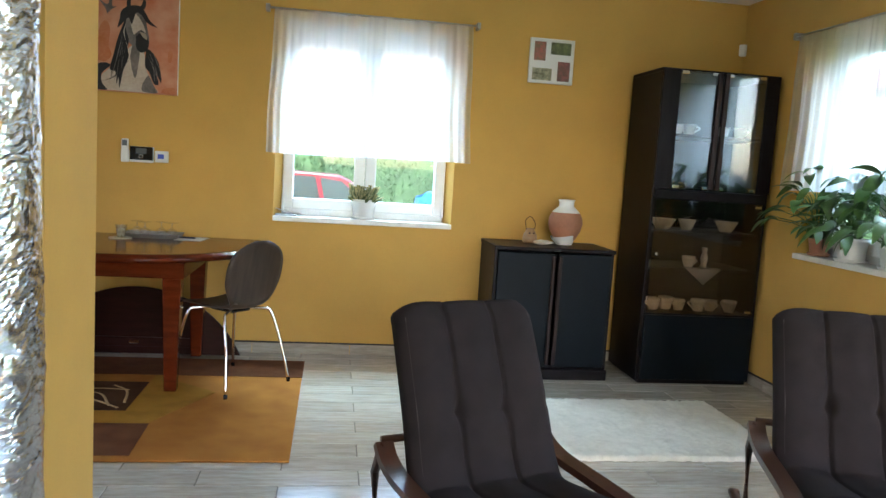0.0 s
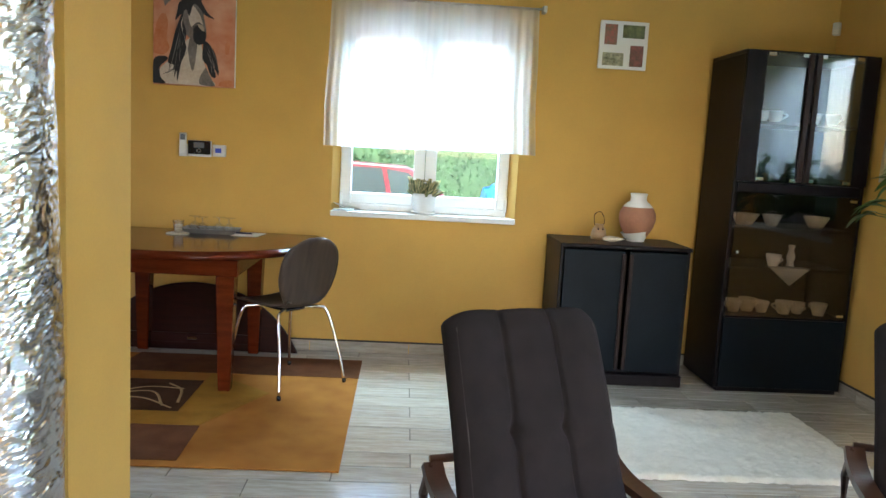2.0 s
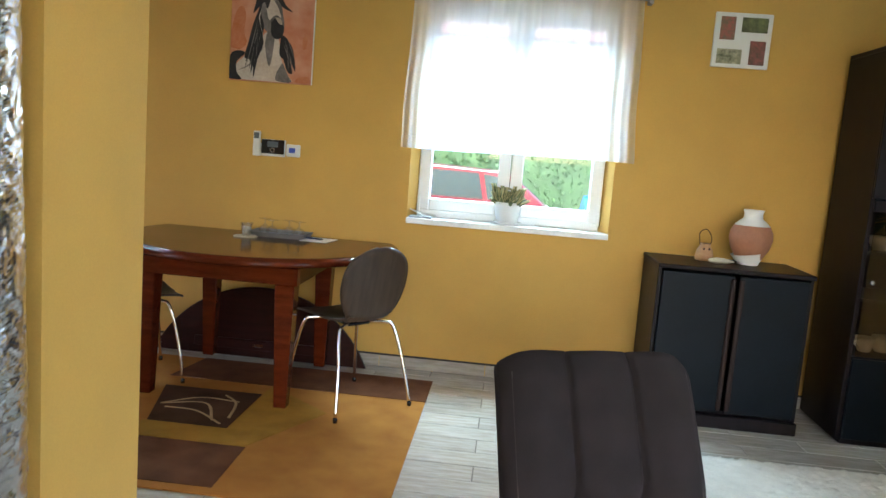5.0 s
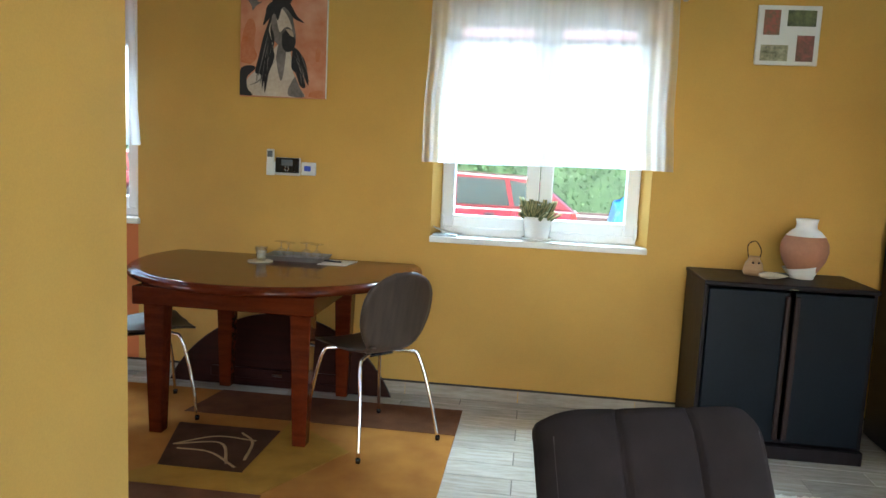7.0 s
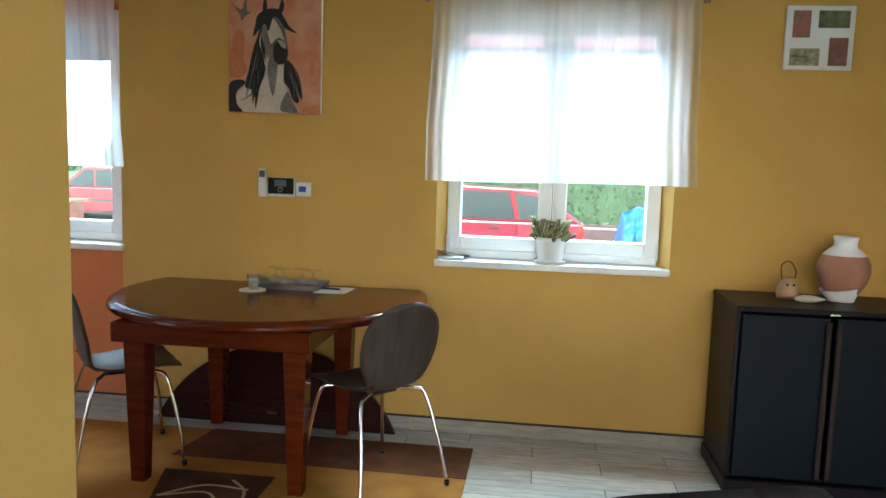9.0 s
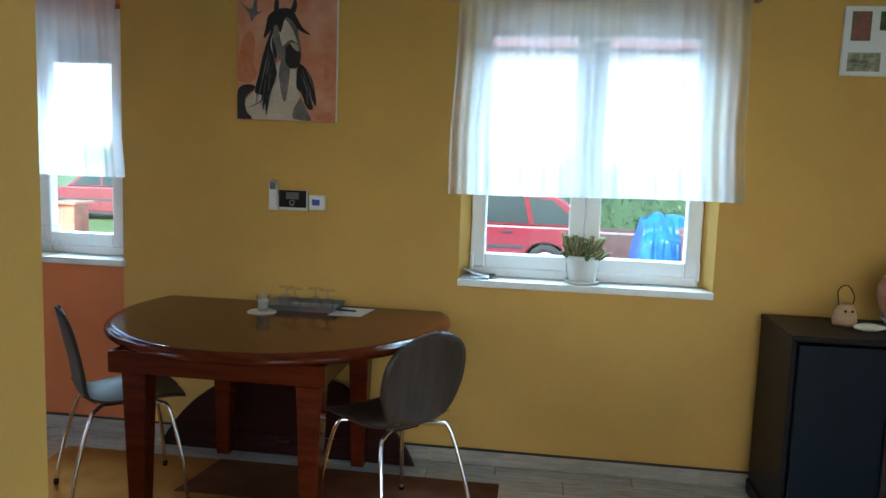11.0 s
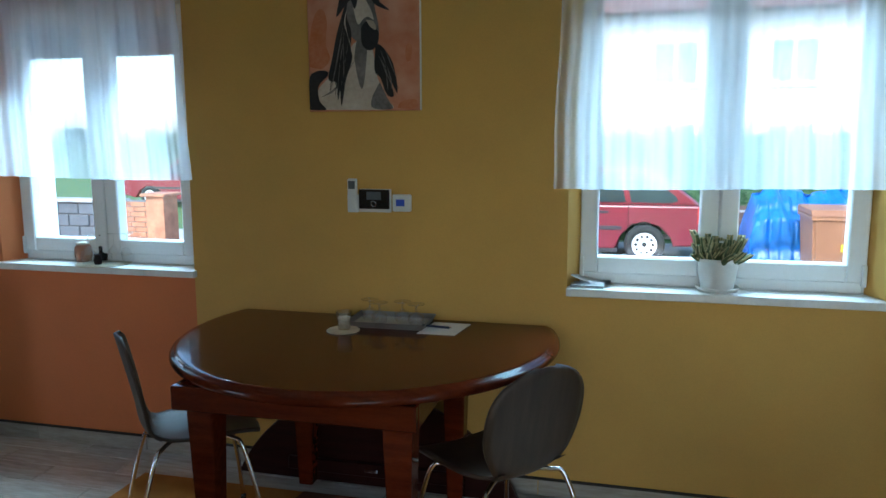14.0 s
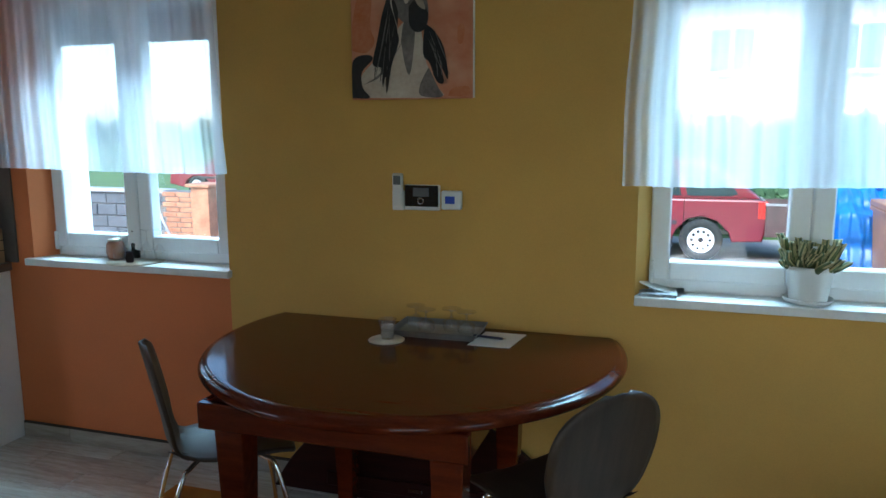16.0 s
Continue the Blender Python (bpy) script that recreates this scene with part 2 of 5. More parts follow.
M_ORJAR = mat("copper_jar", (0.42, 0.19, 0.11), 0.35, vary=0.1, bump=0.02)
M_ALU = mat("grey_rod", (0.45, 0.43, 0.42), 0.35, metal=0.5, bump=0.0)


def foil_mat():
    m = mat("crinkled_foil", (0.70, 0.69, 0.68), 0.22, metal=1.0, vary=0.05, scale=4, bump=0.0)
    n, l = m.node_tree.nodes, m.node_tree.links
    tc, mp, v, bp = (n.new("ShaderNodeTexCoord"), n.new("ShaderNodeMapping"), n.new("ShaderNodeTexNoise"), n.new("ShaderNodeBump"))
    mp.inputs["Scale"].default_value = (5, 5, 22)
    v.inputs["Scale"].default_value, v.inputs["Detail"].default_value, v.inputs["Roughness"].default_value = 1.6, 6, 0.62
    v.inputs["Distortion"].default_value = 1.2
    bp.inputs["Strength"].default_value, bp.inputs["Distance"].default_value = 0.15, 0.01
    l.new(tc.outputs["Object"], mp.inputs[0])
    l.new(mp.outputs[0], v.inputs["Vector"])
    l.new(v.outputs[0], bp.inputs["Height"])
    l.new(bp.outputs[0], n["Principled BSDF"].inputs["Normal"])
    return m


M_FOIL = foil_mat()


def canvas_mat():
    """Orange wash with darker patches, as on the painted canvas."""
    return mat("orange_wash", (0.66, 0.35, 0.23), 0.7, color2=(0.52, 0.15, 0.06), scale=5.5, fine=14, bump=0.05)


# ---- mesh helpers ----
def mesh_of(bm, name, m, smooth=False):
    me = bpy.data.meshes.new(name)
    bmesh.ops.recalc_face_normals(bm, faces=bm.faces)
    bm.to_mesh(me)
    bm.free()
    for x in (m if isinstance(m, (list, tuple)) else [m]):
        me.materials.append(x)
    if smooth:
        me.shade_smooth()
    return me


def add_box(bm, x0, x1, y0, y1, z0, z1, bevel=0.0, seg=1, turn=None):
    r = bmesh.ops.create_cube(bm, size=1.0)
    vs = r["verts"]
    bmesh.ops.scale(bm, vec=(x1 - x0, y1 - y0, z1 - z0), verts=vs)
    if turn:
        bmesh.ops.transform(bm, matrix=turn, verts=vs)
    bmesh.ops.translate(bm, vec=((x0 + x1) / 2, (y0 + y1) / 2, (z0 + z1) / 2), verts=vs)
    if bevel:
        es = list({e for v in vs for e in v.link_edges})
        bmesh.ops.bevel(bm, geom=es, offset=bevel, segments=seg, affect='EDGES', profile=0.5)


def box(name, m, x0, x1, y0, y1, z0, z1, bevel=0.0, seg=1):
    bm = bmesh.new()
    add_box(bm, x0, x1, y0, y1, z0, z1, bevel, seg)
    return mesh_of(bm, name, m)


def boxes(name, m, rows, bevel=0.0):
    bm = bmesh.new()
    for r in rows:
        add_box(bm, *r, bevel)
    return mesh_of(bm, name, m)


def add_lathe(bm, prof, n=28, c=(0, 0, 0)):
    """Profile of (radius, height) turned round the z axis."""
    rings = []
    for r, z in prof:
        rings.append([bm.verts.new((c[0] + max(r, 1e-4) * math.cos(2 * math.pi * i / n), c[1] + max(r, 1e-4) * math.sin(2 * math.pi * i / n), c[2] + z)) for i in range(n)])
    for a, b in zip(rings, rings[1:]):
        for i in range(n):
            bm.faces.new((a[i], a[(i + 1) % n], b[(i + 1) % n], b[i]))
    return rings


def lathe(name, m, prof, n=28):
    bm = bmesh.new()
    add_lathe(bm, prof, n)
    return mesh_of(bm, name, m, True)


def add_tube(bm, pts, r, n=10, r1=None, flat=1.0):
    pts = [Vector(p) for p in pts]
    rings = []
    for i, p in enumerate(pts):
        d = (pts[min(i + 1, len(pts) - 1)] - pts[max(i - 1, 0)]).normalized()
        u = d.cross(Vector((0, 0, 1)))
        u = u.normalized() if u.length > 0.05 else Vector((1, 0, 0))
        v = u.cross(d).normalized()
        k = i / max(1, len(pts) - 1)
        rr = r + ((r1 if r1 is not None else r) - r) * k
        rings.append([bm.verts.new(p + u * rr * math.cos(2 * math.pi * j / n) + v * rr * flat * math.sin(2 * math.pi * j / n)) for j in range(n)])
    for a, b in zip(rings, rings[1:]):
        for j in range(n):
            bm.faces.new((a[j], a[(j + 1) % n], b[(j + 1) % n], b[j]))
    bm.faces.new(rings[0])
    bm.faces.new(rings[-1])


def tube(name, m, pts, r, n=10, r1=None):
    bm = bmesh.new()
    add_tube(bm, pts, r, n, r1)
    return mesh_of(bm, name, m, True)


def curve_pts(ctrl, steps=8):
    """Catmull-Rom through the control points."""
    c = [Vector(p) for p in ctrl]
    c = [c[0] * 2 - c[1]] + c + [c[-1] * 2 - c[-2]]
    out = []
    for i in range(1, len(c) - 2):
        for s in range(steps):
            t = s / steps
            out.append(0.5 * ((2 * c[i]) + (c[i + 1] - c[i - 1]) * t + (2 * c[i - 1] - 5 * c[i] + 4 * c[i + 1] - c[i + 2]) * t * t
                              + (3 * c[i] - c[i - 1] - 3 * c[i + 1] + c[i + 2]) * t ** 3))
    return out + [c[-2]]


def add_prism(bm, pts, h, bevel=0.0, seg=2):
    """A flat outline in xy, from z 0 up to h."""
    vs = [bm.verts.new((x, y, 0)) for x, y in pts]
    f = bm.faces.new(vs)
    r = bmesh.ops.extrude_face_region(bm, geom=[f])
    up = [v for v in r["geom"] if isinstance(v, bmesh.types.BMVert)]
    bmesh.ops.translate(bm, vec=(0, 0, h), verts=up)
    if bevel:
        es = [e for e in bm.edges if all(v in up for v in e.verts) or all(v in vs for v in e.verts)]
        bmesh.ops.bevel(bm, geom=es, offset=bevel, segments=seg, affect='EDGES', profile=0.5)


def prism(name, m, pts, h, bevel=0.0, turn=None, smooth=False):
    bm = bmesh.new()
    add_prism(bm, pts, h, bevel)
    if turn:
        bmesh.ops.transform(bm, matrix=turn, verts=bm.verts)
    return mesh_of(bm, name, m, smooth)


def thing(name, label, category, place=None, group="", kind=""):
    ob = new(name)
    ob.empty_display_size = 0.1
    ob.matrix_world = place or Matrix()
    return tagged(ob, label, category, group, kind)


def part(owner, me, label="", name=None, place=None):
    ob = new(name or me.name, me)
    ob.parent = owner
    if place:
        ob.matrix_basis = place
    return tagged(ob, label)


def solid(me, label, category="", kind="", group=""):
    return tagged(new(me.name, me), label, category, group, kind)


# ---- structure ----
NORTH, EAST, WEST, SOUTH, TOP = 5.33, 2.80, -4.6, -2.0, 2.57
SILL, HEAD = 0.93, 2.21
W1, W2, W3 = (-0.40, 0.79), (-3.235, -2.14), (3.28, 4.47)
SPLIT = -2.14


def wall(name, label, m, rows, inner=None):
    ob = solid(boxes(name, m, rows), label, "wall", "structure")
    return ob


T = 0.37
wall("wall_north", "ochre yellow painted plaster wall with a window opening", M_YELLOW, [
    (SPLIT, W1[0], NORTH, NORTH + T, -0.4, TOP), (W1[1], EAST + T, NORTH, NORTH + T, -0.4, TOP),
    (W1[0], W1[1], NORTH, NORTH + T, -0.4, SILL - 0.036), (W1[0], W1[1], NORTH, NORTH + T, HEAD, TOP)])
wall("wall_north_kitchen", "orange painted plaster wall with a window opening", M_ORANGE, [
    (WEST - 0.2, W2[0], NORTH, NORTH + T, -0.4, TOP),
    (W2[0], SPLIT, NORTH, NORTH + T, -0.4, SILL - 0.036), (W2[0], SPLIT, NORTH, NORTH + T, HEAD, TOP)])
wall("wall_east", "ochre yellow painted plaster wall with two openings", M_YELLOW, [
    (EAST, EAST + T, W3[1], NORTH, -0.4, TOP), (EAST, EAST + T, 1.9, W3[0], -0.4, TOP), (EAST, EAST + T, SOUTH - 0.2, 0.1, -0.4, TOP),
    (EAST, EAST + T, W3[0], W3[1], -0.4, SILL - 0.036), (EAST, EAST + T, W3[0], W3[1], HEAD, TOP),
    (EAST, EAST + T, 0.1, 1.9, -0.4, 0.0), (EAST, EAST + T, 0.1, 1.9, HEAD, TOP)])
wall("wall_south", "ochre yellow painted plaster wall with a terrace door opening", M_YELLOW, [
    (WEST - 0.2, -0.2, SOUTH - 0.3, SOUTH, -0.4, TOP), (2.2, EAST, SOUTH - 0.3, SOUTH, -0.4, TOP),
    (-0.2, 2.2, SOUTH - 0.3, SOUTH, HEAD, TOP), (-0.2, 2.2, SOUTH - 0.3, SOUTH, -0.4, 0.0)])
wall("wall_west", "orange painted plaster wall with a window opening", M_ORANGE, [
    (WEST - 0.2, WEST, SOUTH, 1.3, -0.4, TOP), (WEST - 0.2, WEST, 2.7, NORTH, -0.4, TOP),
    (WEST - 0.2, WEST, 1.3, 2.7, -0.4, 0.8), (WEST - 0.2, WEST, 1.3, 2.7, 2.2, TOP)])
wall("wall_partition", "ochre yellow painted free end of a partition wall", M_YELLOW, [(-1.9, -0.752, 2.37, 2.80, 0.0, TOP)])
solid(box("ceiling", M_WHITE, WEST - 0.2, EAST + T, SOUTH - 0.3, NORTH + T, TOP, TOP + 0.25), "plain white plastered ceiling", "ceiling", "structure")


def window(name, place, width, label):
    """A two-leaf plastic window with its frame; local x along the wall, y outward."""
    w = thing(name, label, "window", place, kind="structure")
    y0, y1, h = 0.115, 0.185, HEAD - SILL
    f = 0.05
    part(w, boxes("frame", M_PVC, [(0, f, y0, y1, 0, h), (width - f, width, y0, y1, 0, h), (f, width - f, y0, y1, 0, f), (f, width - f, y0, y1, h - f, h)], 0.005))
    half = width / 2
    for a, b in ((f - 0.005, half - 0.002), (half + 0.002, width - f + 0.005)):
        s = 0.072
        z0, z1 = f - 0.005, h - f + 0.005
        part(w, boxes("sash", M_PVC, [(a, a + s, y0 - 0.018, y1 - 0.02, z0, z1), (b - s, b, y0 - 0.018, y1 - 0.02, z0, z1),
                                      (a + s, b - s, y0 - 0.018, y1 - 0.02, z0, z0 + s), (a + s, b - s, y0 - 0.018, y1 - 0.02, z1 - s, z1)], 0.006))
        g = part(w, box("pane", M_GLASS, a + s - 0.01, b - s + 0.01, 0.152, 0.156, z0 + s - 0.01, z1 - s + 0.01))
        g.visible_shadow = False
    for row in ((0.001, 0.014, 0.19, T + 0.01, 0, h), (width - 0.014, width - 0.001, 0.19, T + 0.01, 0, h), (0.015, width - 0.015, 0.19, T + 0.03, -0.03, 0.004),
                (0.015, width - 0.015, 0.22, T + 0.01, h - 0.014, h - 0.001)):
        part(w, box("outer_reveal", M_WHITE, *row))
    for x in (0.045, width - 0.063):
        part(w, box("hinge", M_PVC, x, x + 0.018, y0 - 0.03, y0 - 0.002, 0.03, 0.12, 0.004))
    part(w, box("handle", M_PVC, half - 0.012, half + 0.012, y0 - 0.06, y0 - 0.019, 0.58, 0.70, 0.006))
    return w


def shutter(place, width, drop):
    s = thing("roller_shutter", "grey slatted outside roller shutter, mostly raised", "roller shutter", place, kind="structure")
    h = HEAD - SILL
    k, z = 0, h - 0.01
    while z > h - drop:
        part(s, box("slat", M_SHUTTER, 0.02, width - 0.02, 0.205, 0.214, z - 0.036, z, 0.003))
        z -= 0.0365


def sill(name, x0, x1, place=None):
    ob = solid(box(name, M_SILL, x0, x1, -0.032, 0.16, -0.034, 0.0, 0.004, 2), "pale stone window sill board", "window sill", "structure")
    ob.matrix_world = place
    return ob


def splay(place, width, m):
    """Plastered, slightly splayed inner reveals."""
    h = HEAD - SILL
    for name, pts in (("splayed_reveal", [(0.0005, 0.0005), (0.046, 0.114), (0.0005, 0.114)]), ("splayed_reveal", [(width - 0.0005, 0.0005), (width - 0.0005, 0.114), (width - 0.046, 0.114)])):
        ob = solid(prism(name, m, pts, h - 0.001), "painted plaster window reveal", "window reveal", "structure")
        ob.matrix_world = place @ pose(0, 0, 0.0005)


P1, P2 = pose(W1[0], NORTH, SILL), pose(W2[0], NORTH, SILL)
P3 = pose(EAST, W3[1], SILL, 0, 0, -90)
window("window_1", P1, W1[1] - W1[0], "white plastic two-leaf window, closed")
window("window_2", P2, W2[1] - W2[0], "white plastic two-leaf window, closed")
window("window_3", P3, W3[1] - W3[0], "white plastic two-leaf window, closed")
splay(P1, W1[1] - W1[0], M_YELLOW)
splay(P2, W2[1] - W2[0], M_ORANGE)
splay(P3, W3[1] - W3[0], M_YELLOW)
shutter(P2, W2[1] - W2[0], 0.23)
sill("sill_1", 0.0, W1[1] - W1[0], P1)
sill("sill_2", -0.03, W2[1] - W2[0] + 0.012, P2)
sill("sill_3", 0.0, W3[1] - W3[0], P3)


def curtain(place, x0, x1, z0, z1, folds, seed, label, flare=0.03):
    """A sheer half curtain on a thin rod; local x along the wall, -y into the room."""
    c = thing("curtain", label, "curtain", place)
    rnd = random.Random(seed)
    ph = [rnd.uniform(0, 6.28) for _ in range(8)]
    bm = bmesh.new()
    nx, nz = 220, 14
    grid = []
    for i in range(nx + 1):
        u = i / nx
        col = []
        for j in range(nz + 1):
            v = j / nz
            x = x0 + (x1 - x0) * u + (u - 0.5) * 2 * flare * (1 - v) + 0.006 * math.sin(9 * v + ph[0]) * (1 - v)
            amp = 0.004 + 0.006 * (1 - v)
            edge = 1 + 1.1 * max(0, abs(u - 0.5) * 2 - 0.8) * 5 * 0.5
            y = -0.055 + amp * edge * (math.sin(folds * 6.28 * u + ph[1] + 1.2 * math.sin(7 * u + ph[2]))
                                       + 0.5 * math.sin(folds * 2.3 * 6.28 * u + ph[3]))
            z = z0 + (z1 - z0) * v + 0.006 * math.sin(5 * u + ph[4]) * (1 - v)
            col.append(bm.verts.new((x, y, z)))
        grid.append(col)
    for i in range(nx):
        for j in range(nz):
            bm.faces.new((grid[i][j], grid[i + 1][j], grid[i + 1][j + 1], grid[i][j + 1]))
    part(c, mesh_of(bm, "cloth", M_SHEER, True))
    part(c, tube("rod", M_ALU, [(x0 - 0.055, -0.055, z1 + 0.0), (x1 + 0.045, -0.055, z1 + 0.0)], 0.007, 8), "grey metal rod")
    for x in (x0 - 0.045, x1 + 0.035):
        part(c, boxes("bracket", M_ALU, [(x - 0.012, x + 0.012, -0.07, 0, z1 - 0.02, z1 + 0.022)], 0.003))
    return c


curtain(pose(0, NORTH, 0), -0.43, 0.85, 1.345, 2.25, 11, 3, "sheer white half curtain gathered on a rod")
curtain(pose(0, NORTH, 0), -3.56, -2.14, 1.36, 2.25, 12, 8, "sheer white half curtain gathered on a rod")
curtain(pose(EAST, 0, 0, 0, 0, -90), -4.59, -3.12, 1.31, 2.24, 13, 5, "sheer white half curtain gathered on a rod")

# ---- dining corner ----
CX, CY, R = -1.17, 5.05, 0.77


def dining_table():
    t = thing("dining_table", "round mahogany dining table, one leaf off, against the wall", "dining table")
    cut = 5.318
    a0 = math.asin((cut - CY) / R)
    n = 72
    arc = [math.pi - a0 + (math.pi + 2 * a0) * i / n for i in range(n + 1)]
    # moulded rim: inset from the edge, height over the underside
    rim = [(0.034, 0.0), (0.014, 0.001), (0.004, 0.006), (0.0, 0.014), (0.0005, 0.022), (0.004, 0.029), (0.011, 0.034), (0.019, 0.0355),
           (0.022, 0.038), (0.027, 0.042), (0.035, 0.0442), (0.046, 0.0445)]
    bm = bmesh.new()
    rings = []
    for inset, z in rim:
        k = (R - inset) / R
        rings.append([bm.verts.new((CX + R * k * math.cos(q), min(CY + R * k * math.sin(q), cut), 0.7205 + z)) for q in arc])
    for lo, hi in zip(rings, rings[1:]):
        for i in range(n + 1):
            j = (i + 1) % (n + 1)
            bm.faces.new((lo[i], lo[j], hi[j], hi[i])).smooth = i < n
    bm.faces.new(rings[0])
    bm.faces.new(rings[-1])
    part(t, mesh_of(bm, "top", M_MAHOG), "glossy varnished red-brown top")
    x0, x1, y0, y1 = -1.64, -0.775, 4.375, 5.24
    part(t, boxes("apron", M_MAHOG, [(x0, x1, y0, y0 + 0.03, 0.635, 0.720), (x0, x1, y1 - 0.03, y1, 0.635, 0.720),
                                     (x0, x0 + 0.03, y0 + 0.03, y1 - 0.03, 0.635, 0.720), (x1 - 0.03, x1, y0 + 0.03, y1 - 0.03, 0.635, 0.720)], 0.004))
    for x, y in ((-1.545, 4.44), (-0.84, 4.43), (-0.835, 5.17), (-1.52, 5.18)):
        bm = bmesh.new()
        r = bmesh.ops.create_cube(bm, size=1)
        for v in r["verts"]:
            k = 0.098 if v.co.z > 0 else 0.064
            v.co = Vector((v.co.x * k, v.co.y * k, 0.634 if v.co.z > 0 else 0.012))
        bmesh.ops.bevel(bm, geom=list(bm.edges), offset=0.006, segments=2, affect='EDGES', profile=0.5)
        part(t, mesh_of(bm, "leg", M_MAHOG), place=pose(x, y, 0))


def spare_leaf():
    t = thing("table_leaf", "dark mahogany round table leaf leaning on the wall", "table leaf", pose(-1.23, 5.25, 0.0, 86, 0, 0))
    half, sag = 0.66, 0.43
    r = (half ** 2 + sag ** 2) / (2 * sag)
    a = math.asin(half / r)
    pts = [(r * math.sin(-a + 2 * a * i / 40), r * math.cos(-a + 2 * a * i / 40) - (r - sag) + 0.002) for i in range(41)]
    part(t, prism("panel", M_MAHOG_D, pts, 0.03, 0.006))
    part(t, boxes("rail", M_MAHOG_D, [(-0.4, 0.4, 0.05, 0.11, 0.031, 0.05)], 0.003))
    part(t, boxes("catch", M_CHROME, [(-0.03, 0.03, 0.072, 0.09, 0.0505, 0.058)], 0.002), "small metal catch")


def shell_chair(place):
    """Ant-style chair: bent plywood shell on four chrome tube legs. It faces +y."""
    c = thing("dining_chair", "walnut plywood shell chair with chrome tube legs", "chair", place, group="chairs round the table")
    prof = curve_pts([(0, 0.235, 0.428), (0, 0.19, 0.447), (0, 0.08, 0.45), (0, -0.06, 0.44), (0, -0.145, 0.452), (0, -0.185, 0.50), (0, -0.203, 0.60),
                      (0, -0.228, 0.72), (0, -0.255, 0.84)], 6)
    n = len(prof)
    bm = bmesh.new()
    nx = 14
    rows = []
    for i, p in enumerate(prof):
        k = i / (n - 1)
        if k < 0.5:
            s = k / 0.5
            w = 0.205 * (1 - max(0, (0.22 - s) / 0.22) ** 2.4 * 0.75) * (1 - 0.40 * max(0, (s - 0.45) / 0.55) ** 1.5)
        else:
            s = (k - 0.5) / 0.5
            w = 0.123 + 0.080 * (0.5 - 0.5 * math.cos(min(1, s / 0.6) * math.pi))
            w *= (1 - max(0, (s - 0.62) / 0.38) ** 2.6) ** 0.5 if s < 1 else 0
            w = max(w, 0.045)
        row = []
        for j in range(nx + 1):
            u = j / nx * 2 - 1
            lift = 0.018 * u * u
            d = Vector((0, 0, lift)) if k < 0.5 else Vector((0, lift * 1.3, 0))
            row.append(bm.verts.new(p + Vector((w * u, 0, 0)) + d))
        rows.append(row)
    for a, b in zip(rows, rows[1:]):
        for j in range(nx):
            bm.faces.new((a[j], a[j + 1], b[j + 1], b[j]))
    bmesh.ops.recalc_face_normals(bm, faces=bm.faces)
    bmesh.ops.solidify(bm, geom=list(bm.faces), thickness=0.011)
    part(c, mesh_of(bm, "shell", M_SHELL, True), "walnut veneer seat and back in one piece")
    for sx in (-1, 1):
        for sy, fx, fy in ((1, 0.225, 0.215), (-1, 0.235, -0.245)):
            pts = curve_pts([(sx * 0.05, sy * 0.07, 0.432), (sx * 0.13, sy * 0.12, 0.43), (sx * 0.172, sy * 0.152, 0.405),
                             (sx * (fx * 0.45 + 0.1), (fy * 0.5 + sy * 0.085), 0.22), (sx * fx, fy, 0.012)], 6)
            part(c, tube("leg", M_CHROME, pts, 0.0085, 10))
            part(c, lathe("foot", M_DARKPL, [(0, 0), (0.011, 0), (0.012, 0.02), (0.009, 0.022)], 10), place=pose(sx * fx, fy, 0))
    part(c, boxes("mount", M_DARKPL, [(-0.07, 0.07, -0.09, 0.09, 0.418, 0.436)], 0.006))
    return c


def patch(pts, m, name, h=0.003):
    return prism(name, m, pts, h)


def rug():
    r = thing("patterned_rug", "orange-brown patterned pile rug under the dining table", "rug")
    x0, x1, y0, y1 = -2.30, -0.147, 3.46, 5.09
    part(r, box("pile", M_RUG_TAN, x0, x1, y0, y1, 0.002, 0.011, 0.003, 2))
    z = pose(0, 0, 0.0112)
    part(r, patch([(-1.55, 4.72), (x1 + 0.002, 4.72), (x1 + 0.002, y1 - 0.002), (-1.50, y1 - 0.002)], M_RUG_BROWN, "band"), place=z)
    part(r, patch([(-1.36, 4.08), (-0.985, 4.08), (-0.985, 4.57), (-1.50, 4.565)], M_RUG_DARK, "panel"), place=z)
    part(r, patch([(-1.5, 3.905), (-0.835, 3.905), (-0.96, 4.078), (-1.37, 4.078)], M_RUG_GOLD, "stripe"), place=z)
    part(r, patch([(-0.983, 4.10), (-0.84, 3.907), (-0.60, 4.40), (-0.975, 4.715)], M_RUG_GOLD, "stripe"), place=z)
    part(r, patch([(x0 + 0.1, y0 + 0.05), (-0.82, y0 + 0.05), (-0.83, 3.90), (x0 + 0.1, 3.90)], M_RUG_BROWN, "block"), place=z)
    for k, c in enumerate(([(-1.40, 4.30), (-1.25, 4.43), (-1.05, 4.42)], [(-1.36, 4.26), (-1.2, 4.25), (-1.03, 4.12)],
                           [(-1.40, 4.30), (-1.2, 4.36), (-1.08, 4.15)], [(-1.15, 4.50), (-1.06, 4.40), (-1.02, 4.20)])):
        bm = bmesh.new()
        add_tube(bm, [(x, y, 0) for x, y, *_ in curve_pts([(a, b, 0) for a, b in c], 8)], 0.007, 6, flat=0.35)
        part(r, mesh_of(bm, "line", M_RUG_LINE), place=pose(0, 0, 0.0145))


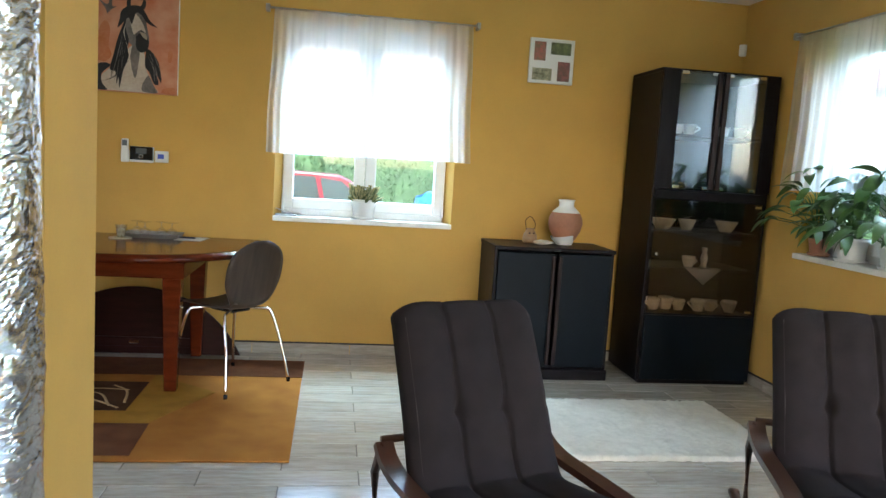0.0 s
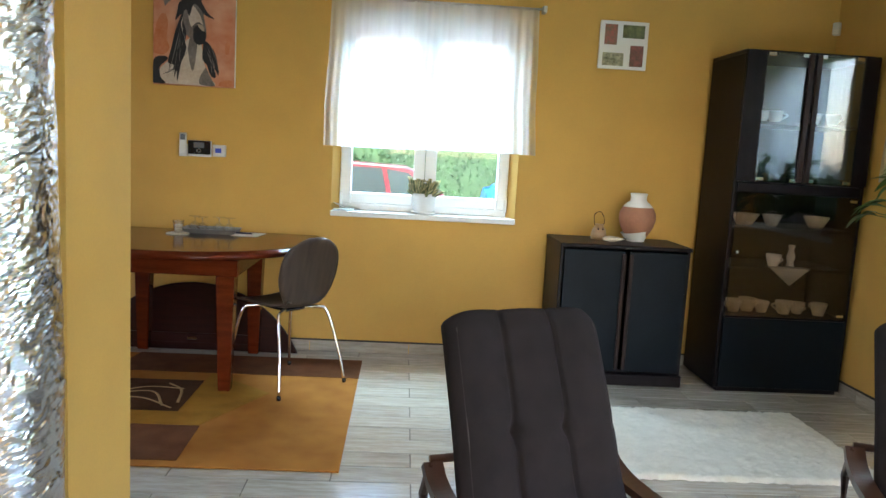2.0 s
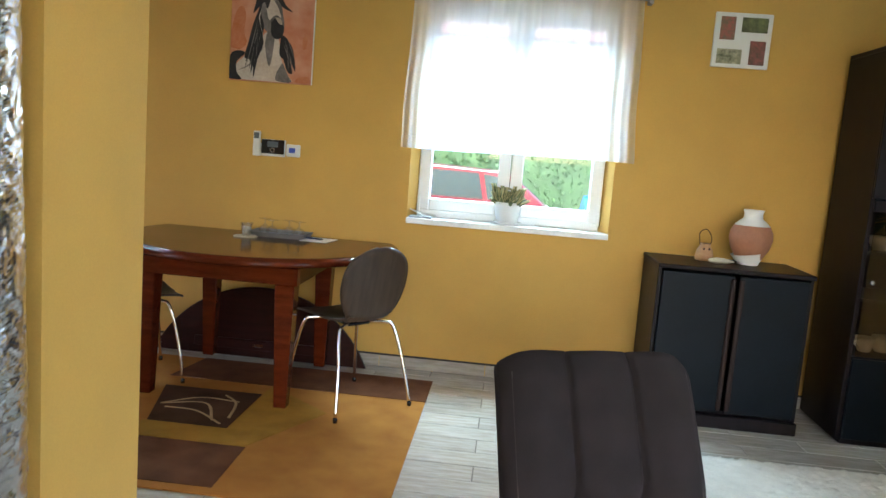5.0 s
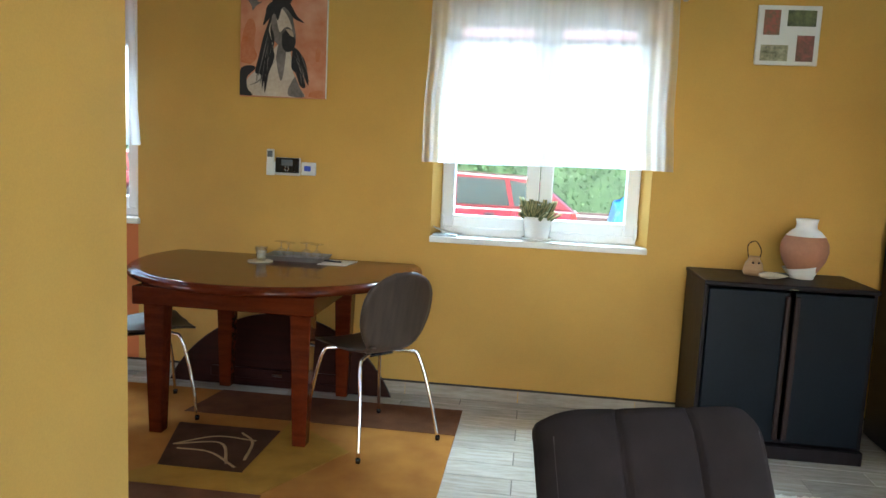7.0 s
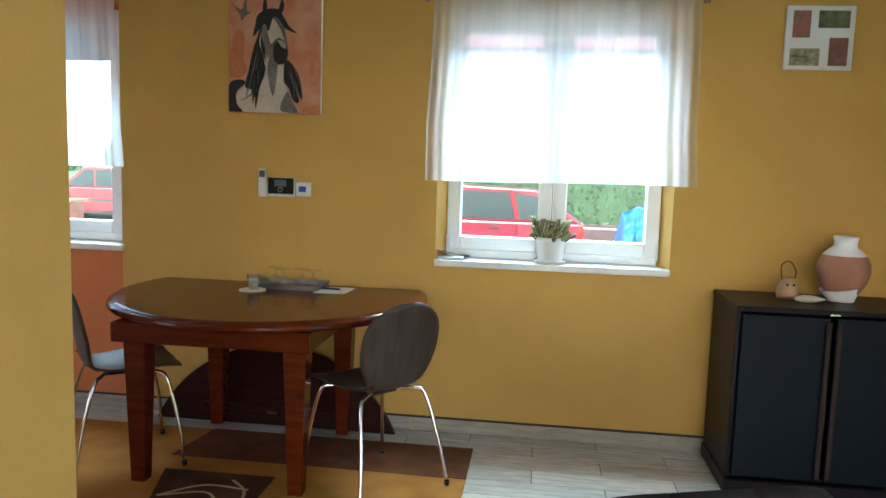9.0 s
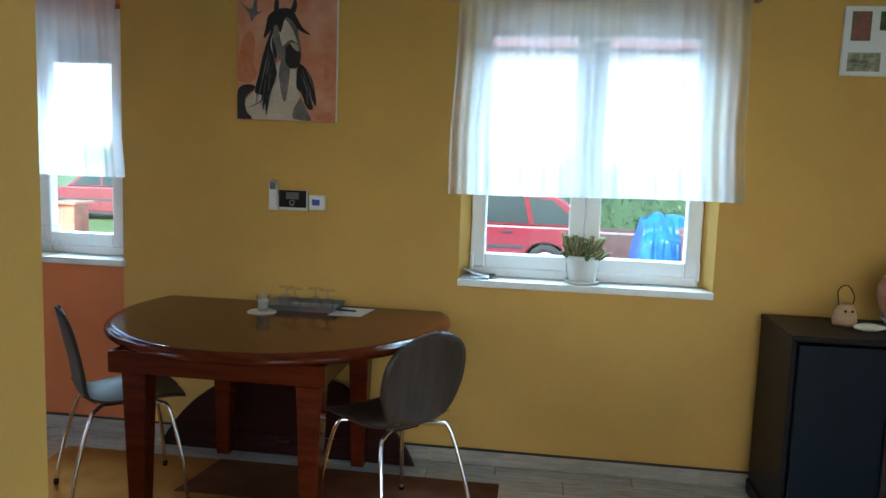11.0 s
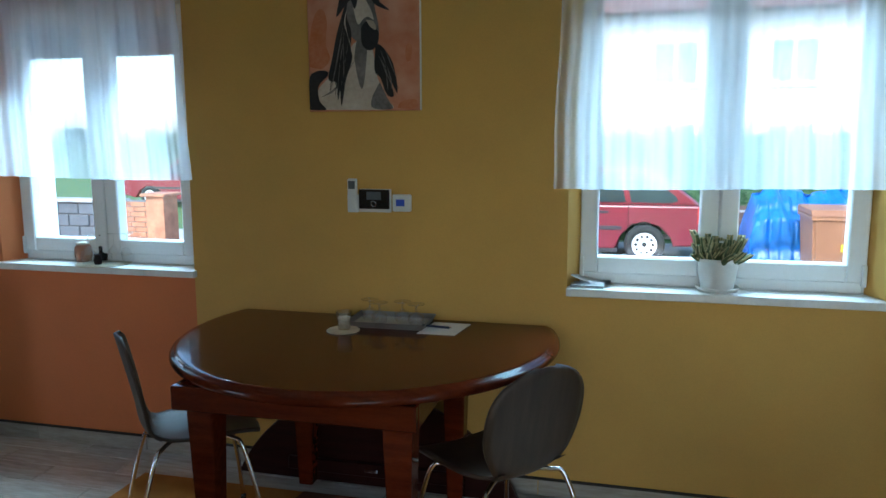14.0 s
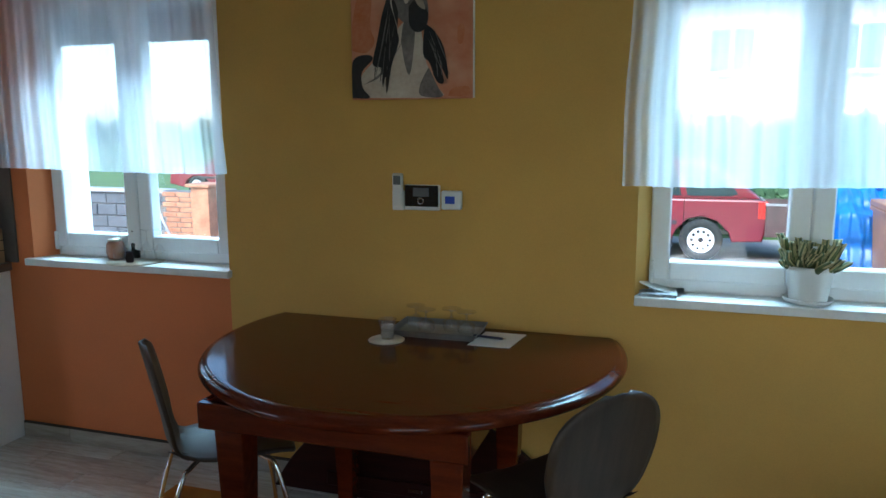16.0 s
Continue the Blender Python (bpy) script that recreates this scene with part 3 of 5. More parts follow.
def white_rug():
    bm = bmesh.new()
    nx, ny = 90, 62
    x0, x1, y0, y1 = 0.95, 2.25, 3.49, 4.38
    rnd = random.Random(4)
    g = [[bm.verts.new((x0 + (x1 - x0) * i / nx + rnd.uniform(-.008, .008), y0 + (y1 - y0) * j / ny + rnd.uniform(-.008, .008),
                        0.004 if i in (0, nx) or j in (0, ny) else 0.022 + rnd.uniform(-.004, .005))) for j in range(ny + 1)] for i in range(nx + 1)]
    for i in range(nx):
        for j in range(ny):
            bm.faces.new((g[i][j], g[i + 1][j], g[i + 1][j + 1], g[i][j + 1]))
    ob = solid(mesh_of(bm, "shag_rug", M_SHAG, True), "cream white shaggy rug on the tiled floor", "rug")
    ob.matrix_world = pose(0, 0, 0)


# ---- cabinets ----
def low_cabinet():
    c = thing("low_cabinet", "blue-black two-door low cabinet with brown handle bars", "cabinet")
    x0, x1, y0, y1 = 1.005, 1.79, 4.85, 5.29
    part(c, boxes("body", M_BLACK, [(x0, x0 + 0.02, y0, y1, 0.07, 0.825), (x1 - 0.02, x1, y0, y1, 0.07, 0.825), (x0 + 0.02, x1 - 0.02, y1 - 0.02, y1, 0.07, 0.825),
                                    (x0 + 0.02, x1 - 0.02, y0 + 0.01, y1 - 0.02, 0.07, 0.09)], 0.002))
    part(c, box("top", M_BLACK, x0 - 0.005, x1 + 0.006, y0 - 0.02, y1, 0.826, 0.85, 0.005, 2))
    part(c, box("plinth", M_BLACK, x0 - 0.008, x1 + 0.004, y0 - 0.026, y1, 0.0, 0.068, 0.004))
    mid = 1.405
    for a, b, s in ((x0 + 0.022, mid - 0.014, 1), (mid + 0.014, x1 - 0.022, -1)):
        d = part(c, box("door", M_NAVY, a, b, y0 - 0.018, y0 + 0.002, 0.085, 0.815, 0.004, 2))
        xe = b if s > 0 else a
        part(d, box("handle", M_BAR, xe - 0.02 if s > 0 else xe - 0.004, xe + 0.004 if s > 0 else xe + 0.02, y0 - 0.036, y0 - 0.0185, 0.10, 0.80, 0.006, 2))
    part(c, box("keeper", M_CHROME, mid - 0.02, mid + 0.02, y0 - 0.024, y0 - 0.020, 0.828, 0.834))


def cup(c, place, s=1.0, name="cup"):
    bm = bmesh.new()
    add_lathe(bm, [(0, 0), (0.022 * s, 0), (0.026 * s, 0.008 * s), (0.036 * s, 0.045 * s), (0.038 * s, 0.06 * s), (0.034 * s, 0.058 * s), (0.02 * s, 0.012 * s), (0, 0.01 * s)], 16)
    add_tube(bm, curve_pts([(0.034 * s, 0, 0.05 * s), (0.058 * s, 0, 0.04 * s), (0.03 * s, 0, 0.018 * s)], 5), 0.004 * s, 6)
    me = mesh_of(bm, name, c, True)
    ob = tagged(new(name, me), "white porcelain cup on a cabinet shelf", "cup", "cups in the glass cabinet")
    ob.matrix_world = place
    return ob


def vitrine():
    c = thing("display_cabinet", "tall black-brown display cabinet with glass doors", "display cabinet")
    x0, x1, y0, y1, h = 1.98, 2.77, 4.80, 5.275, 2.02
    part(c, boxes("body", M_BLACK, [(x0, x0 + 0.022, y0, y1, 0.02, h - 0.022), (x1 - 0.022, x1, y0, y1, 0.02, h - 0.022), (x0, x1, y0, y1, h - 0.0215, h),
                                    (x0 + 0.022, x1 - 0.022, y1 - 0.012, y1, 0.02, h - 0.022), (x0 + 0.022, x1 - 0.022, y0, y1 - 0.012, 0.0, 0.05),
                                    (x0 + 0.022, x1 - 0.022, y0, y1 - 0.012, 0.445, 0.465), (x0 + 0.022, x1 - 0.022, y0 - 0.01, y1 - 0.012, 1.205, 1.262)], 0.002))
    for a, b in ((x0 + 0.001, 2.095), (2.68, x1 - 0.001)):
        part(c, box("stile", M_BLACK, a, b, y0 - 0.02, y0 - 0.001, 1.268, h - 0.004, 0.003))
    for a, b, s in ((2.10, 2.355, 1), (2.40, 2.675, -1)):
        d = part(c, box("glass_door", M_DOORGL, a, b, y0 - 0.014, y0 - 0.008, 1.27, h - 0.012), "clear glass door")
        e = b if s > 0 else a
        part(d, box("handle_bar", M_BAR, e - 0.016, e + 0.016, y0 - 0.032, y0 - 0.0145, 1.275, h - 0.015, 0.005, 2))
        for z in (1.275, h - 0.034):
            for x in (a + 0.004, b - 0.05):
                part(d, box("hinge_clip", M_CHROME, x, x + 0.045, y0 - 0.019, y0 - 0.0144, z, z + 0.02, 0.002))
    part(c, boxes("divider", M_BLACK, [(2.374, 2.381, y0 - 0.02, y0, 1.265, h - 0.004)]))
    d = part(c, box("smoked_door", M_TINT, x0 + 0.03, x1 - 0.03, y0 - 0.014, y0 - 0.008, 0.468, 1.20), "smoked glass door")
    part(d, lathe("knob", M_CHROME, [(0, 0), (0.010, 0), (0.012, 0.01), (0, 0.014)], 14), place=pose(2.04, y0 - 0.0145, 0.85, 90))
    for z in (0.49, 1.18):
        part(d, box("hinge_clip", M_CHROME, x1 - 0.085, x1 - 0.04, y0 - 0.019, y0 - 0.0144, z - 0.008, z + 0.008, 0.002))
    part(c, box("lower_door", M_NAVY, x0 + 0.022, x1 - 0.022, y0 - 0.018, y0 - 0.001, 0.03, 0.455, 0.004, 2))
    for z in (0.76, 1.00, 1.62):
        part(c, box("shelf", M_CABIN, x0 + 0.023, x1 - 0.023, y0 + 0.03, y1 - 0.013, z - 0.016, z, 0.002))
    # contents
    rnd = random.Random(11)
    for x, z, s in ((2.12, 0.466, 1.3), (2.22, 0.466, 1.4), (2.30, 0.466, 1.2), (2.43, 0.466, 1.35), (2.53, 0.466, 1.2), (2.65, 0.466, 1.3),
                    (2.33, 0.761, 1.2), (2.18, 1.621, 1.1), (2.27, 1.621, 1.2), (2.5, 1.621, 1.1), (2.6, 1.621, 1.1)):
        cup(M_CREAM if z < 0.5 else M_CERAMIC, pose(x, 4.93 + rnd.uniform(-.02, .04), z, 0, 0, rnd.uniform(0, 360)), s)
    v = solid(lathe("bud_vase", M_CERAMIC, [(0, 0), (0.026, 0), (0.018, 0.02), (0.026, 0.06), (0.014, 0.10), (0.022, 0.13), (0.018, 0.128), (0.01, 0.1), (0, 0.02)], 18),
              "small white bud vase on a cabinet shelf", "vase")
    v.matrix_world = pose(2.45, 4.94, 0.761)
    bm = bmesh.new()
    g = [bm.verts.new(p) for p in ((2.27, 4.829, 0.7615), (2.52, 4.829, 0.7615), (2.52, 4.90, 0.7615), (2.27, 4.90, 0.7615))]
    bm.faces.new(g)
    t = [bm.verts.new(p) for p in ((2.40, 4.826, 0.655), (2.33, 4.826, 0.71), (2.46, 4.826, 0.71))]
    for f in ((g[0], t[1], t[2], g[1]), (t[1], t[0], t[2])):
        bm.faces.new(f)
    bmesh.ops.solidify(bm, geom=list(bm.faces), thickness=0.002)
    solid(mesh_of(bm, "lace_cloth", M_CERAMIC), "white lace cloth hanging over a cabinet shelf", "cloth")
    for x, z, w in ((2.15, 1.001, 0.10), (2.32, 1.001, 0.07), (2.6, 1.001, 0.09)):
        b = solid(lathe("bowl", M_CREAM, [(0, 0), (w * 0.4, 0), (w * 0.5, 0.01), (w * 0.85, 0.07), (w * 0.82, 0.07), (w * 0.4, 0.02), (0, 0.014)], 18),
                  "cream ceramic bowl on a cabinet shelf", "bowl", group="bowls in the glass cabinet")
        b.matrix_world = pose(x, 4.97, z)
    for x in (2.16, 2.23, 2.30, 2.47, 2.54, 2.61):
        b = solid(lathe("tumbler", M_CLEAR, [(0, 0), (0.026, 0), (0.032, 0.12), (0.029, 0.12), (0.023, 0.01), (0, 0.01)], 14),
                  "clear drinking glass on a cabinet shelf", "glass", group="glasses in the glass cabinet")
        b.matrix_world = pose(x, 5.08, 1.263)


# ---- armchairs ----
def armchair(place):
    """Bentwood lounge chair with a high tufted cushion. It faces -y; the back's top is at y 0.1."""
    c = thing("armchair", "brown-grey tufted lounge armchair with dark bentwood arms", "armchair", place, group="lounge armchairs")
    nx, nz = 84, 44
    w, th = 0.272, 0.08
    spine = curve_pts([(0, -0.68, 0.31), (0, -0.46, 0.265), (0, -0.255, 0.245), (0, -0.165, 0.32), (0, -0.085, 0.50), (0, 0.01, 0.69), (0, 0.085, 0.83)], 8)
    n = len(spine)
    bm = bmesh.new()
    fr, bk = [], []
    seams = (-0.33, 0.33)
    for i, p in enumerate(spine):
        k = i / (n - 1)
        d = (spine[min(i + 1, n - 1)] - spine[max(i - 1, 0)]).normalized()
        nrm = Vector((0, -d.z, d.y))
        if nrm.z < -0.2:
            nrm = -nrm
        ww = w * (1 - 0.03 * max(0, (k - 0.45) / 0.55)) 
        top = max(0, (k - 0.93) / 0.07)
        a, b = [], []
        for j in range(nx + 1):
            u = j / nx * 2 - 1
            seam = sum(math.exp(-((u - s) / 0.022) ** 2) for s in seams)
            btn = sum(math.exp(-(((u - s) / 0.075) ** 2 + ((k - 0.6667) / 0.022) ** 2)) for s in seams)
            cross = math.exp(-((k - 0.6667) / 0.014) ** 2)
            edge = 1 - abs(u) ** 14
            bulge = th * (0.55 + 0.45 * edge) - 0.016 * seam - 0.034 * btn - 0.006 * cross + 0.006 * math.cos(3 * math.pi * u)
            bulge *= 1 - 0.3 * top
            a.append(bm.verts.new(p + Vector((ww * u * (1 - 0.05 * top ** 4), 0, -0.022 * top * abs(u) ** 8)) + nrm * bulge))
            b.append(bm.verts.new(p + Vector((ww * u * (1 - 0.05 * top ** 4), 0, -0.022 * top * abs(u) ** 8)) + nrm * 0.004))
        fr.append(a)
        bk.append(b)
    for i in range(n - 1):
        for j in range(nx):
            bm.faces.new((fr[i][j], fr[i][j + 1], fr[i + 1][j + 1], fr[i + 1][j]))
            bm.faces.new((bk[i][j], bk[i + 1][j], bk[i + 1][j + 1], bk[i][j + 1]))
        for j in (0, nx):
            bm.faces.new((fr[i][j], fr[i + 1][j], bk[i + 1][j], bk[i][j]))
    for i in (0, n - 1):
        for j in range(nx):
            bm.faces.new((fr[i][j], fr[i][j + 1], bk[i][j + 1], bk[i][j]))
    part(c, mesh_of(bm, "cushion", M_UPHOL, True), "tufted brown-grey woven cushion")
    top = spine[-1]
    for sgn in (-1, 1):
        bm = bmesh.new()
        pts = []
        for i, p in enumerate(spine[24:-3]):
            d = (spine[min(25 + i, n - 1)] - spine[23 + i]).normalized()
            nrm = Vector((0, -d.z, d.y))
            k = (24 + i) / (n - 1)
            pts.append(p + Vector((sgn * w * 0.90 * (1 - 0.03 * max(0, (k - 0.45) / 0.55)), 0, 0)) + nrm * 0.0665)
        add_tube(bm, pts, 0.0018, 5)
        part(c, mesh_of(bm, "piping", M_THREAD, True), "pale stitched seam")
    for sgn in (-1, 1):
        x = sgn * 0.305
        arm = curve_pts([(x, -0.03, 0.40), (x, -0.08, 0.36), (x, -0.18, 0.335), (x, -0.36, 0.33), (x, -0.52, 0.325), (x, -0.60, 0.31), (x, -0.61, 0.30), (x, -0.60, 0.2), (x, -0.56, 0.04)], 6)
        bm = bmesh.new()
        ring = []
        for i, p in enumerate(arm):
            d = (arm[min(i + 1, len(arm) - 1)] - arm[max(i - 1, 0)]).normalized()
            nr = Vector((0, -d.z, d.y))
            ring.append([bm.verts.new(p + Vector((sx * 0.031, 0, 0)) + nr * sn * 0.013) for sx, sn in ((-1, -1), (1, -1), (1, 1), (-1, 1))])
        for a, b in zip(ring, ring[1:]):
            for j in range(4):
                bm.faces.new((a[j], a[(j + 1) % 4], b[(j + 1) % 4], b[j]))
        bm.faces.new(ring[0])
        bm.faces.new(ring[-1])
        bmesh.ops.bevel(bm, geom=[e for e in bm.edges if e.calc_face_angle(0) > 1.0], offset=0.004, segments=2, affect='EDGES')
        part(c, mesh_of(bm, "arm", M_BENT, False), "dark bent laminated wood arm")
        bm = bmesh.new()
        run = curve_pts([(x, -0.57, 0.012), (x, -0.3, 0.012), (x, 0.12, 0.012), (x, 0.2, 0.03)], 6)
        add_tube(bm, run, 0.024, 8, flat=0.45)
        add_tube(bm, [(x, 0.0, 0.02), (x, 0.03, 0.28), (x, -0.02, 0.385)], 0.016, 8)
        part(c, mesh_of(bm, "runner", M_BENT, True))
        bm = bmesh.new()
        add_tube(bm, [(sgn * 0.20, p.y + 0.02, p.z - 0.014) for p in spine[:40]], 0.012, 8)
        part(c, mesh_of(bm, "rail", M_BENT, True))
    part(c, tube("crossbar", M_BENT, [(-0.305, -0.4, 0.29), (0.305, -0.4, 0.29)], 0.014, 8))
    part(c, tube("crossbar", M_BENT, [(-0.30, 0.0, 0.40), (0.30, 0.0, 0.40)], 0.014, 8))
    return c


# ---- foil-wrapped pipe ----
def foil_pipe():
    c = thing("foil_pipe", "vertical pipe wrapped in crinkled silver foil", "pipe")
    cx, cy = -0.862, 2.195
    bm = bmesh.new()
    n, rows = 110, 380
    prev = None
    for i in range(rows + 1):
        z = 0.30 + (TOP - 0.302) * i / rows
        ring = []
        for j in range(n):
            a = 2 * math.pi * j / n
            ca, sa = math.cos(a), math.sin(a)
            # long flat creases that lean a little, over slow waves
            q = 0.5 * noise.noise((4 * ca, 4 * sa, 5 * z))
            r = 0.159 + 0.004 * noise.noise((2 * ca, 2 * sa, 3 * z)) + 0.006 * math.sin(3.1 * z) \
                + 0.0062 * (abs(noise.noise((2.6 * ca, 2.6 * sa, 36 * z + 5 * q + 2.0 * a))) - 0.2) \
                + 0.0017 * noise.noise((6 * ca, 6 * sa, 72 * z + 6 * q))
            ring.append(bm.verts.new((cx + r * math.cos(a), cy + r * math.sin(a), z)))
        if prev:
            for j in range(n):
                bm.faces.new((prev[j], prev[(j + 1) % n], ring[(j + 1) % n], ring[j]))
        prev = ring
    part(c, mesh_of(bm, "wrap", M_FOIL, False))
    bm = bmesh.new()
    add_lathe(bm, [(0, 0), (0.158, 0), (0.158, 0.28), (0.14, 0.30), (0, 0.30)], 40, (cx, cy, 0))
    part(c, mesh_of(bm, "base", M_BASE, True), "dark metal base")


# ---- wall things ----
def painting():
    c = thing("wall_painting", "unframed orange canvas painting with dark and cream shapes", "painting", pose(-1.518, NORTH - 0.022, 1.658))
    w, h = 0.497, 0.66
    part(c, box("canvas", canvas_mat(), 0, w, 0, 0.02, 0, h, 0.003))
    part(c, box("canvas_edge", M_PAPER, w + 0.0002, w + 0.003, 0.001, 0.02, 0.002, h))
    dark = mat("charcoal_paint", (0.022, 0.019, 0.022), 0.7, vary=0.3, scale=9, bump=0.02)
    cream = mat("cream_paint", (0.50, 0.40, 0.30), 0.7, color2=(0.30, 0.23, 0.17), scale=6, bump=0.02)
    grey = mat("grey_paint", (0.20, 0.17, 0.16), 0.7, vary=0.3, scale=9, bump=0.02)

    pale = mat("pale_paint", (0.66, 0.58, 0.50), 0.7, color2=(0.48, 0.38, 0.30), scale=8, bump=0.02)
    rust = mat("rust_wash", (0.50, 0.13, 0.035), 0.7, color2=(0.58, 0.23, 0.11), scale=9, bump=0.02)

    def blot(pts, m, lvl, name):
        k = w / 485
        o = [((x - 80) * k, (605 - y) * k) for x, y in pts]
        sm = [(min(max(p.x, 0.001), w - 0.001), min(max(p.y, 0.001), h - 0.001)) for p in curve_pts([(a, b, 0) for a, b in o] + [(o[0][0], o[0][1], 0)], 4)[:-1]]
        part(c, prism(name, m, sm, 0.0006), place=pose(0, -0.0004 - 0.0008 * lvl, 0, 90))

    blot([(84, 420), (90, 300), (118, 205), (150, 190), (168, 240), (160, 330), (178, 390), (140, 430)], rust, 0.4, "wash_shape")
    blot([(508, 350), (520, 335), (534, 352), (528, 400), (512, 408), (506, 380)], rust, 0.4, "wash_shape")
    blot([(470, 595), (485, 570), (545, 560), (555, 590), (520, 598)], rust, 0.4, "wash_shape")
    blot([(125, 598), (120, 520), (165, 470), (230, 400), (300, 320), (360, 340), (385, 470), (430, 560), (445, 598), (290, 600)], pale, 1, "body_shape")
    blot([(82, 598), (82, 475), (108, 442), (155, 438), (168, 456), (124, 500), (126, 560), (155, 598)], dark, 2, "dark_shape")
    blot([(285, 390), (300, 320), (340, 330), (334, 440), (318, 515), (300, 475)], grey, 2, "neck_shape")
    blot([(395, 490), (430, 560), (448, 598), (365, 594), (358, 560), (376, 520)], grey, 2, "chest_shape")
    blot([(250, 170), (300, 108), (365, 125), (380, 200), (395, 280), (386, 342), (348, 358), (318, 335), (288, 316), (252, 270)], grey, 3, "head_shape")
    blot([(286, 190), (300, 132), (328, 146), (356, 188), (374, 240), (350, 228), (328, 236), (304, 256)], pale, 4, "blaze_shape")
    blot([(318, 268), (342, 246), (376, 262), (395, 302), (380, 350), (346, 360), (320, 330)], dark, 5, "muzzle_shape")
    blot([(340, 240), (372, 246), (384, 280), (360, 270)], cream, 5.5, "nose_shape")
    blot([(246, 190), (262, 160), (256, 220), (276, 285), (272, 350), (278, 392), (250, 470), (243, 500), (226, 584), (222, 520), (210, 560), (206, 490), (180, 482), (170, 462), (190, 385), (212, 290)],
         dark, 6, "mane_shape")
    blot([(224, 166), (232, 124), (264, 96), (310, 84), (350, 92), (376, 130), (402, 172), (442, 206), (384, 184), (350, 142), (318, 128), (294, 196), (276, 160), (244, 190), (212, 224)], dark, 7, "forelock_shape")
    blot([(262, 96), (264, 58), (278, 36), (286, 66), (282, 96)], dark, 7.5, "ear_shape")
    blot([(344, 88), (354, 62), (362, 40), (375, 66), (364, 104)], dark, 7.5, "ear_shape")
    blot([(380, 332), (412, 352), (455, 420), (472, 535), (440, 480), (456, 545), (426, 540), (400, 475), (374, 440)], dark, 6, "mane_shape")
    for p, q, r in (((400, 360), (440, 470), (446, 520)), ((392, 380), (420, 450), (432, 530)), ((236, 300), (208, 400), (196, 462)), ((262, 330), (240, 420), (228, 500))):
        blot([p, q, r, (q[0] + 5, q[1] - 4)], grey, 8, "hair_streak")
    rnd = random.Random(6)
    for k in range(26):
        if k % 2:
            p, q = (rnd.uniform(205, 262), rnd.uniform(250, 380)), (rnd.uniform(172, 246), rnd.uniform(455, 570))
        else:
            p, q = (rnd.uniform(384, 430), rnd.uniform(345, 420)), (rnd.uniform(405, 486), rnd.uniform(470, 560))
        mid = ((p[0] + q[0]) / 2 + rnd.uniform(-9, 9), (p[1] + q[1]) / 2)
        blot([p, mid, q, (mid[0] + rnd.uniform(3, 6), mid[1] + 2)], dark if k % 5 else grey, 8 + 0.1 * k, "hair_streak")
    blot([(130, 548), (200, 506), (290, 395), (204, 514)], grey, 2.5, "hair_streak")
    blot([(258, 200), (246, 250), (268, 320), (274, 350), (252, 255)], pale, 8, "hair_streak")
    blot([(81, 42), (128, 82), (154, 86), (164, 50), (182, 10), (178, 60), (180, 100), (203, 98), (170, 122), (150, 145), (138, 112)], grey, 2, "bird_shape")


def photo_frame():
    c = thing("photo_frame", "white multi-picture frame with four garden photographs", "picture frame", pose(1.252, NORTH - 0.018, 1.922))
    s = 0.31
    part(c, box("board", M_PLASTIC, 0, s, 0, 0.017, 0, 0.298, 0.003))
    green = mat("photo_green", (0.17, 0.19, 0.07), 0.35, color2=(0.04, 0.05, 0.02), scale=22, fine=70, bump=0.0)
    pale = mat("photo_pale", (0.45, 0.43, 0.30), 0.35, color2=(0.05, 0.06, 0.02), scale=26, fine=70, bump=0.0)
    red = mat("photo_red", (0.40, 0.09, 0.07), 0.35, color2=(0.09, 0.11, 0.06), scale=30, fine=70, bump=0.0)
    rose = mat("photo_rose", (0.30, 0.08, 0.07), 0.35, color2=(0.07, 0.05, 0.03), scale=26, fine=70, bump=0.0)
    for x0, x1, z0, z1, m in ((0.03, 0.11, 0.15, 0.275, red), (0.145, 0.285, 0.195, 0.275, green), (0.025, 0.16, 0.02, 0.10, pale), (0.2, 0.285, 0.02, 0.15, rose)):
        part(c, box("photograph", m, x0, x1, -0.0015, 0.002, z0, z1))


